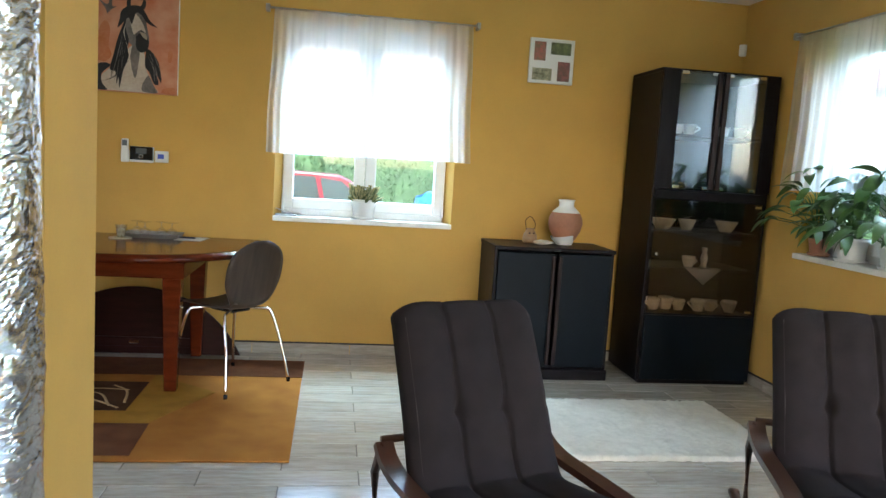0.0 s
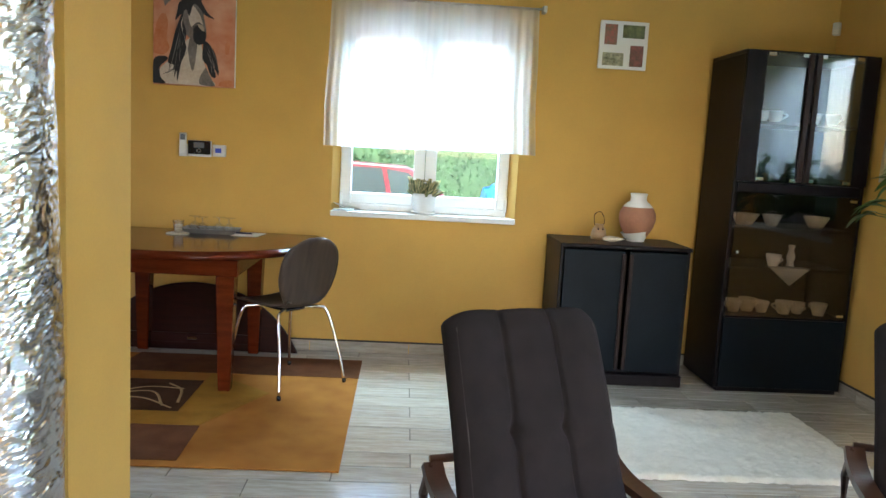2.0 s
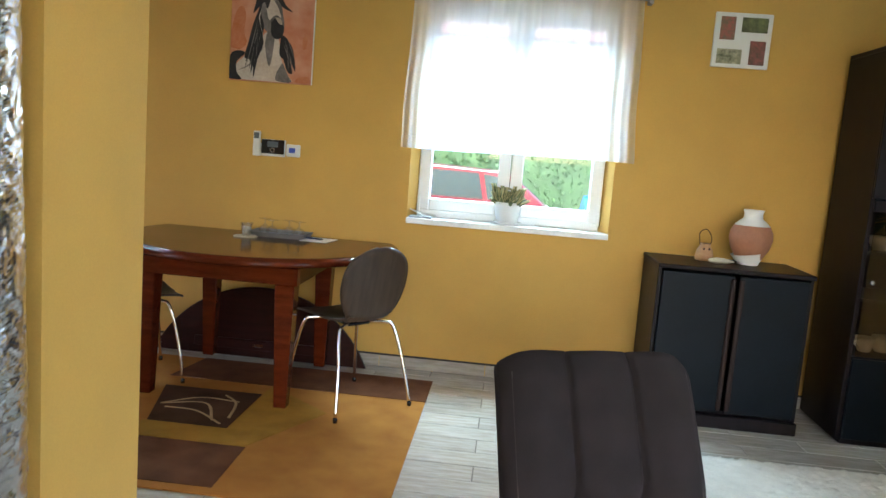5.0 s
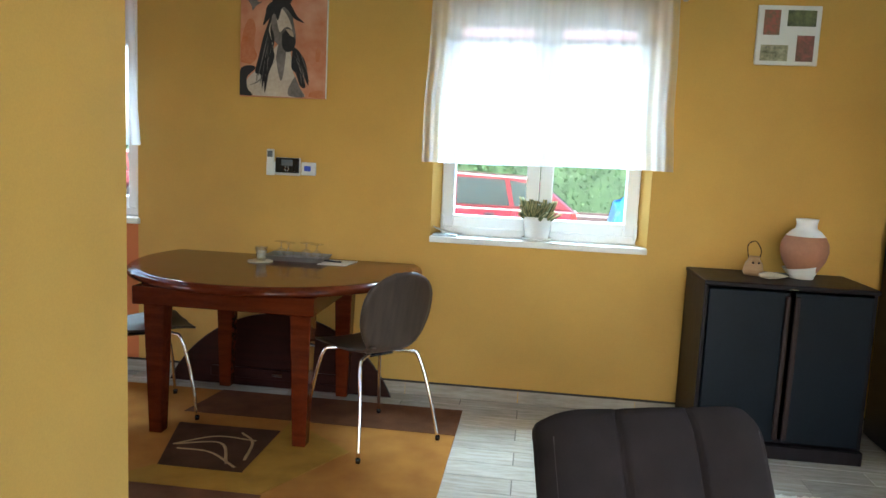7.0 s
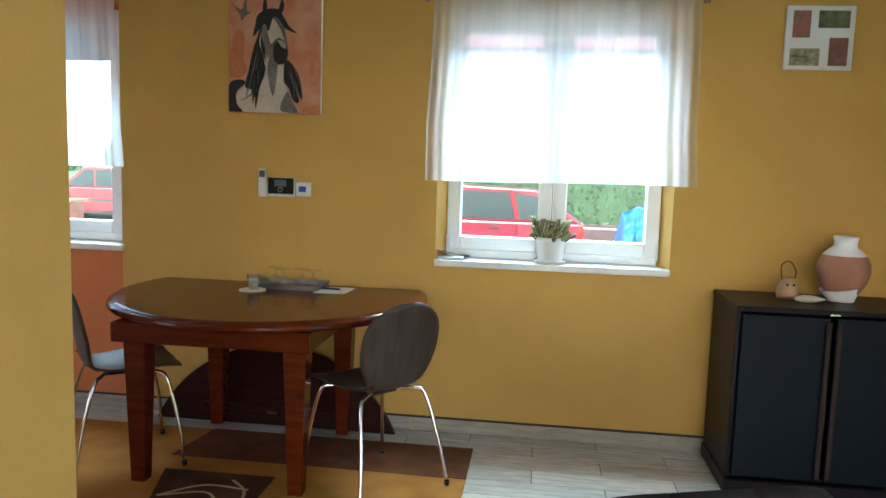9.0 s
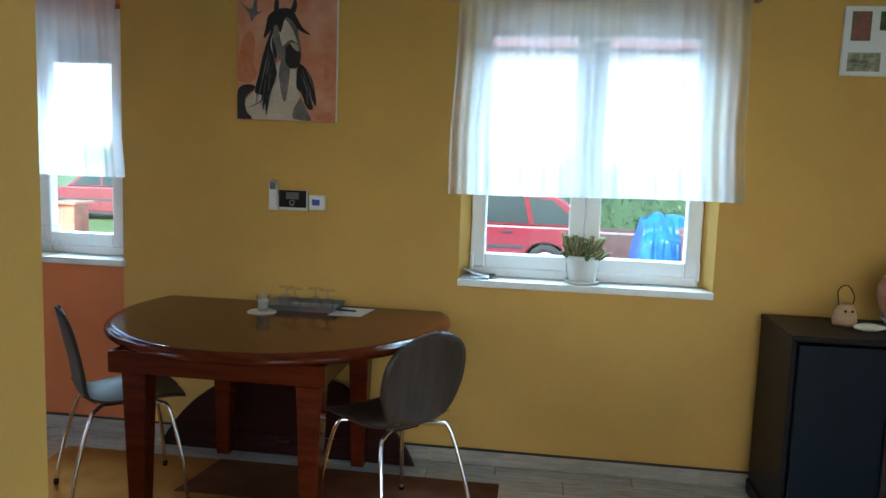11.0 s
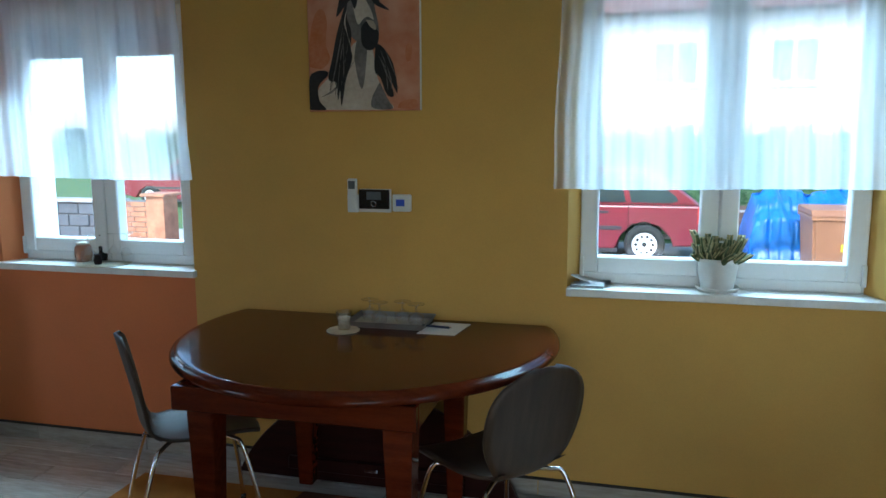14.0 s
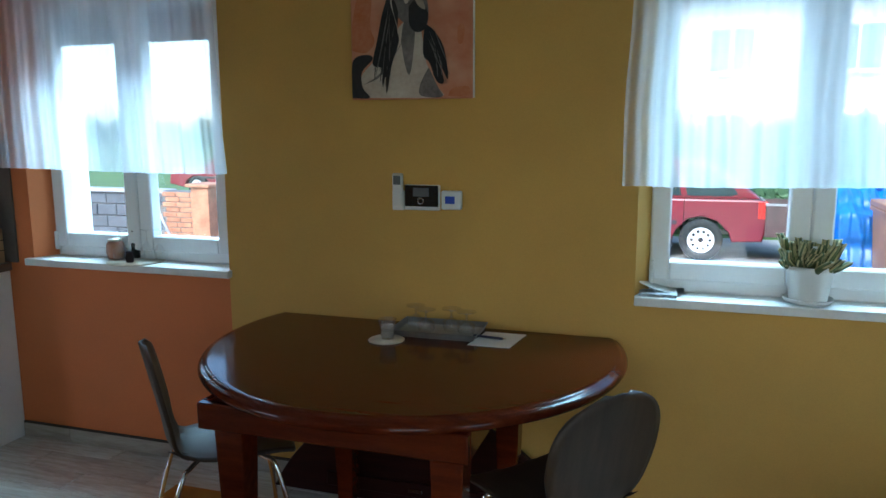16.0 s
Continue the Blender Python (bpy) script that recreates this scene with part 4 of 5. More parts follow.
def wall_controls():
    y = NORTH
    c = thing("remote_control", "white remote control in a wall holder", "remote control")
    part(c, box("holder", M_PLASTIC, -1.356, -1.306, y - 0.02, y, 1.222, 1.30, 0.005, 2))
    part(c, box("handset", M_PLASTIC, -1.352, -1.310, y - 0.028, y - 0.006, 1.235, 1.37, 0.006, 2))
    part(c, box("screen", M_LCD, -1.346, -1.316, y - 0.0295, y - 0.0275, 1.325, 1.36))
    c = thing("thermostat", "black and white wall thermostat with a dial", "thermostat")
    part(c, box("case", M_PLASTIC, -1.300, -1.157, y - 0.024, y, 1.225, 1.325, 0.004, 2))
    part(c, box("face", M_DARKPL, -1.298, -1.159, y - 0.030, y - 0.0245, 1.240, 1.324, 0.002))
    part(c, box("screen", M_LCD, -1.262, -1.197, y - 0.0315, y - 0.0303, 1.280, 1.314))
    part(c, lathe("dial", M_CHROME, [(0.010, 0), (0.013, 0), (0.013, 0.003), (0.010, 0.003), (0.010, 0)], 20), place=pose(-1.23, y - 0.0302, 1.262, 90))
    c = thing("room_sensor", "small white wall sensor with a blue display", "thermostat")
    part(c, box("case", M_PLASTIC, -1.148, -1.066, y - 0.026, y, 1.230, 1.304, 0.006, 2))
    part(c, box("screen", M_BLUE, -1.130, -1.092, y - 0.0275, y - 0.0255, 1.254, 1.283))
    c = thing("motion_detector", "small white alarm detector high in the corner", "detector", pose(2.772, 5.298, 2.215, 0, 0, -45) @ Matrix.Diagonal((0.75, 0.75, 0.8, 1)))
    part(c, box("case", M_PLASTIC, -0.03, 0.03, -0.025, 0.025, 0, 0.10, 0.010, 3))
    part(c, box("lens", M_PAPER, -0.022, 0.022, -0.030, -0.0255, 0.012, 0.05, 0.002))
    part(c, box("mount", M_PLASTIC, -0.012, 0.012, 0.0255, 0.05, 0.03, 0.07))


# ---- things on furniture and sills ----
def stem_glass(place, label, group):
    """A wine glass standing upside down."""
    ob = solid(lathe("wine_glass", M_CLEAR, [(0.028, 0), (0.034, 0.03), (0.032, 0.055), (0.012, 0.078), (0.004, 0.088), (0.004, 0.135), (0.030, 0.140),
                                             (0.030, 0.142), (0.0, 0.143)], 20), label, "wine glass", group=group)
    ob.matrix_world = place
    return ob


def table_things():
    z = 0.766
    c = thing("serving_tray", "grey rectangular tray with rim on the table", "tray", pose(-1.12, 5.19, z, 0, 0, 1))
    a, b = 0.17, 0.105
    part(c, box("base", M_TRAY, -a + 0.012, a - 0.012, -b + 0.012, b - 0.012, 0, 0.006))
    bm = bmesh.new()
    lo = [(-a + 0.012, -b + 0.012), (a - 0.012, -b + 0.012), (a - 0.012, b - 0.012), (-a + 0.012, b - 0.012)]
    hi = [(-a, -b), (a, -b), (a, b), (-a, b)]
    v0 = [bm.verts.new((x, y, 0.002)) for x, y in lo]
    v1 = [bm.verts.new((x, y, 0.026)) for x, y in hi]
    for i in range(4):
        bm.faces.new((v0[i], v0[(i + 1) % 4], v1[(i + 1) % 4], v1[i]))
    bmesh.ops.solidify(bm, geom=list(bm.faces), thickness=0.004)
    part(c, mesh_of(bm, "rim", M_TRAY))
    for x, y in ((-1.225, 5.215), (-1.165, 5.165), (-1.075, 5.205), (-1.005, 5.17)):
        ob = solid(lathe("stem_glass", M_CLEAR, [(0.024, 0), (0.031, 0.02), (0.029, 0.05), (0.012, 0.068), (0.004, 0.076), (0.004, 0.112), (0.033, 0.119),
                                                 (0.034, 0.122), (0.004, 0.122), (0, 0.122)], 22), "clear stemmed glass upside down on a tray", "wine glass", group="glasses on the tray")
        ob.matrix_world = pose(x, y, z + 0.007) @ Matrix.Diagonal((1.1, 1.1, 0.72, 1))
    ob = solid(lathe("coaster", M_CREAM, [(0, 0), (0.066, 0), (0.068, 0.003), (0.064, 0.006), (0, 0.006)], 32), "round cream coaster on the table", "coaster")
    ob.matrix_world = pose(-1.275, 5.03, z)
    c = thing("candle_glass", "frosted candle glass on a coaster", "candle holder", pose(-1.272, 5.035, z + 0.0065))
    part(c, lathe("glass", M_CLEAR, [(0, 0), (0.024, 0), (0.034, 0.075), (0.031, 0.075), (0.022, 0.008), (0, 0.008)], 20))
    part(c, lathe("wax", M_CREAM, [(0, 0.009), (0.021, 0.009), (0.027, 0.05), (0, 0.052)], 20))
    ob = solid(prism("note_paper", M_PAPER, [(-0.97, 5.055), (-0.815, 5.06), (-0.79, 5.25), (-0.948, 5.248)], 0.0015), "white sheets of note paper on the table", "paper")
    ob.matrix_world = pose(0, 0, z)
    c = thing("ballpoint_pen", "dark blue ballpoint pen lying on note paper", "pen", pose(0, 0, z + 0.007))
    part(c, tube("barrel", M_PEN, [(-0.975, 5.165, 0), (-0.86, 5.15, 0)], 0.005, 8))
    part(c, tube("tip", M_CHROME, [(-0.86, 5.15, 0), (-0.845, 5.148, 0)], 0.0045, 8, 0.001))


def cabinet_things():
    z = 0.851
    bm = bmesh.new()
    c = thing("clay_vase", "round terracotta and white glazed clay vase", "vase", pose(1.525, 5.10, z) @ Matrix.Diagonal((0.9, 0.9, 1, 1)))
    part(c, lathe("belly", M_TERRA, [(0.075, 0.035), (0.112, 0.09), (0.126, 0.14), (0.122, 0.18), (0.102, 0.215)], 36), "unglazed terracotta body")
    part(c, lathe("foot", M_CERAMIC, [(0, 0), (0.06, 0), (0.063, 0.012), (0.075, 0.035)], 36))
    part(c, lathe("neck", M_CERAMIC, [(0.102, 0.215), (0.075, 0.24), (0.056, 0.252), (0.053, 0.275), (0.060, 0.30), (0.056, 0.30), (0.048, 0.275), (0.048, 0.25), (0.09, 0.2)], 36), "white glazed neck")
    # slanting white glaze on one side of the foot
    part(c, lathe("glaze", M_CERAMIC, [(0.0758, 0.034), (0.0885, 0.052), (0.1010, 0.070)], 36), place=pose(0.006, 0, -0.006, 0, -9, 0))
    c = thing("pot_figurine", "small cream pottery jug with a wire handle", "figurine", pose(1.295, 5.12, z))
    part(c, lathe("jug", M_KNIFE, [(0, 0), (0.045, 0), (0.05, 0.02), (0.042, 0.06), (0.026, 0.085), (0.03, 0.095), (0.02, 0.09), (0, 0.05)], 20))
    part(c, tube("handle", M_BAR, curve_pts([(-0.028, 0, 0.085), (-0.035, 0, 0.15), (0.0, 0, 0.172), (0.03, 0, 0.13), (0.028, 0, 0.09)], 6), 0.0025, 6))
    for a in (-1, 0, 1):
        part(c, lathe("spot", M_BAR, [(0, 0), (0.006, 0), (0, 0.003)], 8), place=pose(a * 0.014, -0.039, 0.06 + 0.006 * abs(a), 80))
    ob = solid(lathe("sea_shell", M_CREAM, [(0, 0), (0.02, 0.01), (0.036, 0.05), (0.03, 0.09), (0.014, 0.125), (0, 0.15)], 14), "cream sea shell lying on the cabinet", "shell")
    ob.matrix_world = pose(1.29, 5.01, z + 0.016, 0, 90, 5) @ Matrix.Diagonal((0.5, 1, 1, 1))


def flower_pot(c, r, h, m):
    part(c, lathe("pot", m, [(0, 0), (r * 0.78, 0), (r * 0.8, 0.004), (r, h - 0.02), (r * 1.03, h - 0.018), (r * 1.03, h), (r * 0.95, h), (r * 0.93, h - 0.02), (0, h - 0.02)], 32))
    part(c, lathe("soil", M_SOIL, [(r * 0.92, h - 0.019), (r * 0.5, h - 0.012), (0, h - 0.010)], 20))
    part(c, lathe("saucer", m, [(0, -0.004), (r * 0.95, -0.004), (r * 1.08, 0.012), (r * 1.04, 0.014), (r * 0.9, 0.0), (0, 0.0)], 32))


def cactus():
    c = thing("potted_cactus", "many-armed green cactus in a white pot", "potted plant", pose(0.195, 5.40, SILL + 0.004))
    flower_pot(c, 0.079, 0.13, M_CERAMIC)
    rnd = random.Random(21)
    bm, bt = bmesh.new(), bmesh.new()
    for k in range(84):
        a, ln = rnd.uniform(0, 6.28), rnd.uniform(0.03, 0.12)
        r0, out = rnd.uniform(0.0, 0.06), rnd.uniform(0.01, 0.085)
        p0 = Vector((r0 * math.cos(a), r0 * math.sin(a), 0.112))
        p1 = p0 + Vector((out * 0.6 * math.cos(a), out * 0.6 * math.sin(a), ln * 0.5))
        p2 = p0 + Vector((out * math.cos(a + 0.3), out * math.sin(a + 0.3), ln))
        pts = curve_pts([p0, p1, p2], 4)
        rad = rnd.uniform(0.009, 0.014)
        add_tube(bm, pts, rad, 7, rad * 0.7)
        for q in range(3):
            b = q * 2.1 + rnd.uniform(0, 1)
            add_tube(bt, [p + Vector((rad * 0.9 * math.cos(b), rad * 0.9 * math.sin(b), 0.0015)) for p in pts], 0.0036, 4)
    part(c, mesh_of(bm, "stems", M_CACTUS, True))
    part(c, mesh_of(bt, "ridges", M_CACTUS_T, True), "pale spiny ridges")
    part(c, box("tag", M_RED, 0.02, 0.045, -0.062, -0.058, 0.13, 0.175), "red plant tag")
    part(c, box("tag", M_PAPER, -0.005, 0.03, -0.06, -0.056, 0.178, 0.205), "white plant tag")


def leaf_mesh(name, ln, w, m, droop=0.5):
    bm = bmesh.new()
    n = 7
    rows = []
    for i in range(n + 1):
        t = i / n
        ww = w * (math.sin(math.pi * min(1, t * 0.93 + 0.05)) ** 0.8) * (1 - 0.25 * t)
        x, z = ln * t, ln * (0.25 * t - droop * t * t)
        rows.append([bm.verts.new((x, -ww, z + ww * 0.25)), bm.verts.new((x, 0, z)), bm.verts.new((x, ww, z + ww * 0.25))])
    for a, b in zip(rows, rows[1:]):
        for j in (0, 1):
            bm.faces.new((a[j], a[j + 1], b[j + 1], b[j]))
    return mesh_of(bm, name, m, True)


def leafy_plant(place, r, h, count, seed, ln, label, reach=0.16, m_pot=None):
    c = thing("potted_plant", label, "potted plant", place)
    flower_pot(c, r, h, m_pot or M_CERAMIC)
    rnd = random.Random(seed)
    leaves = [leaf_mesh("leaf", ln * k, ln * k * 0.24, M_LEAF, d) for k, d in ((1, 0.5), (0.8, 0.9), (1.15, 0.7))]
    bm = bmesh.new()
    for i in range(count):
        a = rnd.uniform(0, 6.28)
        el = rnd.uniform(0.05, 1.0)
        tip = Vector((math.cos(a) * reach * (1.15 - el * 0.7), math.sin(a) * reach * (1.15 - el * 0.7), h + 0.02 + el * reach * 1.6))
        add_tube(bm, curve_pts([(0.02 * math.cos(a), 0.02 * math.sin(a), h - 0.02), (tip.x * 0.5, tip.y * 0.5, h + (tip.z - h) * 0.75), tip], 4), 0.0025, 5)
        part(c, rnd.choice(leaves), place=Matrix.Translation(tip) @ pose(0, 0, 0, rnd.uniform(-25, 25), rnd.uniform(-20, 35), math.degrees(a) + rnd.uniform(-40, 40)), name="leaf")
    part(c, mesh_of(bm, "stalks", M_LEAF, True))


def sill_things():
    ob = solid(boxes("leaflets", M_PAPERG, [(-0.385, -0.25, 5.315, 5.40, SILL + 0.001, SILL + 0.012)], 0.001), "stack of grey printed leaflets on the sill", "leaflets")
    bm = bmesh.new()
    g = [[bm.verts.new((-0.385 + 0.16 * i / 6, 5.335 + 0.11 * j / 2 + 0.02 * i / 6, SILL + 0.0135 + 0.035 * max(0, 1 - i / 5) ** 2)) for j in range(3)] for i in range(7)]
    for i in range(6):
        for j in range(2):
            bm.faces.new((g[i][j], g[i + 1][j], g[i + 1][j + 1], g[i][j + 1]))
    bmesh.ops.solidify(bm, geom=list(bm.faces), thickness=0.001)
    solid(mesh_of(bm, "curled_sheet", M_PAPER, True), "curled white paper sheet on leaflets", "paper")
    # kitchen sill
    x, y, z = -2.70, 5.39, SILL + 0.001
    ob = solid(lathe("round_mat", M_CREAM, [(0, 0), (0.13, 0), (0.132, 0.004), (0, 0.005)], 36), "round cream mat on the sill", "mat")
    ob.matrix_world = pose(x + 0.02, y - 0.005, z)
    c = thing("copper_jar", "copper coloured lidded jar on the sill", "jar", pose(x - 0.11, y + 0.01, z + 0.006))
    part(c, lathe("jar", M_ORJAR, [(0, 0), (0.034, 0), (0.042, 0.03), (0.04, 0.07), (0.032, 0.082), (0, 0.084)], 22))
    part(c, lathe("lid", M_CREAM, [(0.033, 0.0845), (0.034, 0.092), (0.01, 0.097), (0, 0.097)], 22))
    c = thing("dark_bottle", "small black bottle with a round stopper", "bottle", pose(x - 0.03, y + 0.06, z + 0.006))
    part(c, lathe("bottle", M_DARKPL, [(0, 0), (0.025, 0), (0.026, 0.07), (0.012, 0.09), (0.012, 0.105), (0, 0.106)], 18))
    part(c, lathe("stopper", M_DARKPL, [(0, 0.1065), (0.02, 0.115), (0.024, 0.13), (0.015, 0.146), (0, 0.15)], 18))
    for dx, dy in ((-0.03, -0.05), (0.05, 0.04), (0.12, 0.05)):
        stem_glass(pose(x + dx, y + dy, z + 0.006), "clear wine glass standing upside down on the sill", "glasses on the kitchen sill")
    ob = solid(lathe("small_pot", M_BAR, [(0, 0), (0.016, 0), (0.02, 0.02), (0.015, 0.04), (0.018, 0.05), (0, 0.048)], 16), "tiny dark brown pot on the sill", "pot")
    ob.matrix_world = pose(x + 0.03, y - 0.06, z + 0.006)
    leafy_plant(pose(EAST + 0.055, 4.06, SILL + 0.004), 0.085, 0.13, 85, 7, 0.14, "bushy green leafy plant in a white pot", 0.20)
    leafy_plant(pose(EAST + 0.05, 4.34, SILL + 0.004), 0.06, 0.10, 48, 9, 0.15, "trailing green houseplant on the window sill", 0.24, M_TERRA)
    leafy_plant(pose(EAST + 0.05, 3.72, SILL + 0.004), 0.08, 0.12, 55, 12, 0.15, "drooping green houseplant on the window sill", 0.24)


# ---- kitchen edge ----
def kitchen():
    c = thing("kitchen_unit", "white kitchen base unit with a dark worktop", "kitchen unit")
    part(c, box("side_panel", M_WHITE, -3.41, -3.392, 4.74, 5.328, 0.0, 0.86, 0.002))
    part(c, box("carcass", M_WHITE, -4.55, -3.4105, 4.76, 5.328, 0.10, 0.86, 0.002))
    part(c, box("plinth", M_SHUTTER, -4.55, -3.4105, 4.82, 5.328, 0.0, 0.099))
    for x in (-4.54, -4.16, -3.78):
        d = part(c, box("door", M_WHITE, x, x + 0.365, 4.738, 4.758, 0.11, 0.85, 0.003))
        part(d, box("handle", M_CHROME, x + 0.3, x + 0.312, 4.715, 4.7375, 0.6, 0.78, 0.003))
    part(c, box("worktop", M_COUNTER, -4.56, -3.375, 4.72, 5.328, 0.861, 0.90, 0.004))
    solid(box("splashback", M_SPLASH, -4.58, -3.33, 5.318, 5.3295, 0.903, 1.5), "dark grey glossy kitchen splashback panel", "splashback", "structure")
    k = thing("knife_block", "beech knife block with black handled knives", "knife block", pose(-3.445, 5.23, 0.901))
    part(k, box("block", M_KNIFE, -0.05, 0.05, -0.08, 0.08, 0, 0.17, 0.006, 2))
    part(k, boxes("groove", M_BAR, [(-0.0505, 0.0505, -0.0805, 0.0805, z, z + 0.004) for z in (0.06, 0.11)]))
    for x, y, h in ((-0.025, -0.04, 0.13), (0.02, -0.03, 0.10), (-0.02, 0.03, 0.15), (0.025, 0.035, 0.11)):
        part(k, box("handle", M_DARKPL, x - 0.010, x + 0.010, y - 0.014, y + 0.014, 0.171, 0.171 + h, 0.004, 2))


# ---- outside ----
GROUND = -0.32


def outside():
    bm = bmesh.new()
    add_box(bm, -400, 400, 5.9, 600, GROUND - 0.3, GROUND)
    solid(mesh_of(bm, "ground", M_GRASS), "green mown grass reaching to the horizon", "ground", "structure")
    solid(box("yard", M_GRAVEL, -16, 10, NORTH + T, 15.75, GROUND - 0.02, GROUND + 0.012), "pale paved yard in front of the house", "pavement", "structure")
    solid(box("lane", M_GRAVEL, -60, -16.0, 14.5, 20.0, GROUND - 0.02, GROUND + 0.012), "pale lane running past the yard", "road", "structure")
    solid(box("ground_south", M_GRASS, -400, 400, -400, SOUTH - 0.3, GROUND - 0.3, GROUND), "green mown grass behind the house", "ground", "structure")
    solid(box("ground_east", M_GRASS, EAST + T, 400, SOUTH - 0.3, 5.9, GROUND - 0.3, GROUND), "green mown grass beside the house", "ground", "structure")
    solid(box("ground_west", M_GRASS, -400, WEST - 0.2, SOUTH - 0.3, 5.9, GROUND - 0.3, GROUND), "green mown grass beside the house", "ground", "structure")


def wheel(c, x, y, z, r, side):
    w = part(c, lathe("wheel", M_TYRE, [(r * 0.62, -0.09), (r * 0.9, -0.095), (r, -0.07), (r, 0.07), (r * 0.9, 0.095), (r * 0.62, 0.09), (r * 0.62, -0.09)], 36),
             place=pose(x, y, z, 90), name="tyre")
    bm = bmesh.new()
    add_lathe(bm, [(0, 0.055), (r * 0.2, 0.06), (r * 0.22, 0.075), (r * 0.55, 0.07), (r * 0.63, 0.09), (r * 0.64, 0.05), (0, 0.04)], 32)
    part(w, mesh_of(bm, "hub_cap", M_HUB, True))
    for k in range(10):
        a = 2 * math.pi * k / 10
        part(w, lathe("hole", M_DARKPL, [(0, 0.0), (0.02, 0.0), (0.02, 0.002), (0, 0.003)], 10), place=pose(r * 0.42 * math.cos(a), r * 0.42 * math.sin(a), 0.0735))
    part(w, lathe("centre", M_DARKPL, [(0, 0), (0.035, 0), (0.03, 0.008), (0, 0.01)], 12), place=pose(0, 0, 0.06))


def estate_car(place):
    """Old estate car; it points to -x, its side faces -y, the rear bumper is at x 0."""
    c = thing("estate_car", "parked red estate car with white hub caps", "car", place, group="parked cars")
    L, Wd = 4.2, 1.64
    body = [(0, 0.42), (0.02, 0.62), (-0.02, 0.72), (-0.03, 0.85), (-0.10, 0.865), (-2.95, 0.86), (-4.02, 0.78), (-4.16, 0.62), (-4.2, 0.35),
            (-3.75, 0.25), (-3.62, 0.45), (-3.42, 0.56), (-3.18, 0.56), (-2.98, 0.45), (-2.86, 0.22),
            (-1.24, 0.22), (-1.16, 0.42), (-1.0, 0.58), (-0.82, 0.62), (-0.62, 0.56), (-0.46, 0.40), (-0.42, 0.27), (-0.03, 0.29)]
    turn = pose(0, Wd, 0, 90)
    part(c, prism("body", M_CAR, body, Wd, 0.03, turn))
    cabin = [(-0.06, 0.86), (-0.13, 0.93), (-0.58, 1.29), (-0.80, 1.38), (-2.1, 1.42), (-2.35, 1.38), (-3.05, 0.86)]
    part(c, prism("cabin", M_CAR, cabin, Wd - 0.2, 0.03, pose(0, Wd - 0.1, 0, 90)))
    for pts in ([(-0.36, 0.93), (-0.40, 0.99), (-0.74, 1.27), (-1.12, 1.32), (-1.02, 0.90), (-0.46, 0.90)], [(-1.1, 0.90), (-1.2, 1.325), (-1.98, 1.34), (-1.98, 0.90)],
                [(-2.05, 0.90), (-2.05, 1.34), (-2.28, 1.32), (-2.85, 0.90)]):
        part(c, prism("side_window", M_CARGLASS, pts, 0.012, 0.0, pose(0, 0.104, 0, 90)))
    part(c, prism("rear_window", M_CARGLASS, [(-0.58, 0), (0.58, 0), (0.55, 0.40), (-0.55, 0.40)], 0.012, 0.0,
                  pose(-0.145, Wd / 2, 0.95, 90 - 52, 0, 90)))
    part(c, box("bumper", M_SHUTTER, -0.32, 0.07, 0.02, Wd - 0.02, 0.42, 0.58, 0.03, 2))
    part(c, box("trim_strip", M_BASE, -3.4, -1.15, -0.012, 0.01, 0.50, 0.56, 0.004))
    part(c, box("tail_lamp", M_LAMP, -0.10, 0.022, -0.012, 0.16, 0.61, 0.845, 0.012, 2))
    for x in (-1.06, -2.0):
        part(c, box("door_seam", M_DARKPL, x - 0.004, x + 0.004, -0.0025, 0.004, 0.3, 0.86))
    part(c, box("door_handle", M_BASE, -1.5, -1.34, -0.016, 0.006, 0.74, 0.78, 0.006))
    part(c, box("sill_panel", M_BASE, -2.9, -1.2, 0.01, Wd - 0.01, 0.16, 0.235, 0.01))
    for x in (-0.82, -3.3):
        for y in (0.075, Wd - 0.075):
            wheel(c, x, y, 0.29, 0.29, 1)


def wheelie_bin():
    c = thing("wheelie_bin", "brown plastic wheelie bin with a yellow sticker", "bin", pose(2.03, 11.3, GROUND + 0.013))
    bm = bmesh.new()
    r = bmesh.ops.create_cube(bm, size=1)
    for v in r["verts"]:
        k = 0.58 if v.co.z > 0 else 0.48
        v.co = Vector((v.co.x * k, v.co.y * (k + 0.12), 0.98 if v.co.z > 0 else 0.06))
    bmesh.ops.bevel(bm, geom=list(bm.edges), offset=0.03, segments=3, affect='EDGES')
    part(c, mesh_of(bm, "body", M_BIN))
    part(c, box("rim", M_BIN, -0.31, 0.31, -0.37, 0.37, 0.95, 1.0, 0.012, 2))
    part(c, prism("lid", M_BIN, [(-0.38, 0), (0.40, 0), (0.36, 0.07), (-0.30, 0.06)], 0.62, 0.012, pose(-0.31, 0, 1.001, 90, 0, 90)))
    part(c, box("sticker", M_YSTICK, 0.0, 0.16, -0.357, -0.34, 0.62, 0.70))
    for k in range(2):
        part(c, box("print_bar", M_DARKPL, 0.015, 0.145, -0.3585, -0.3572, 0.645 + 0.02 * k, 0.653 + 0.02 * k))
    for x in (-0.26, 0.26):
        part(c, lathe("tyre", M_TYRE, [(0, -0.025), (0.10, -0.025), (0.10, 0.025), (0, 0.025)], 24), place=pose(x, 0.3, 0.10, 0, 90))


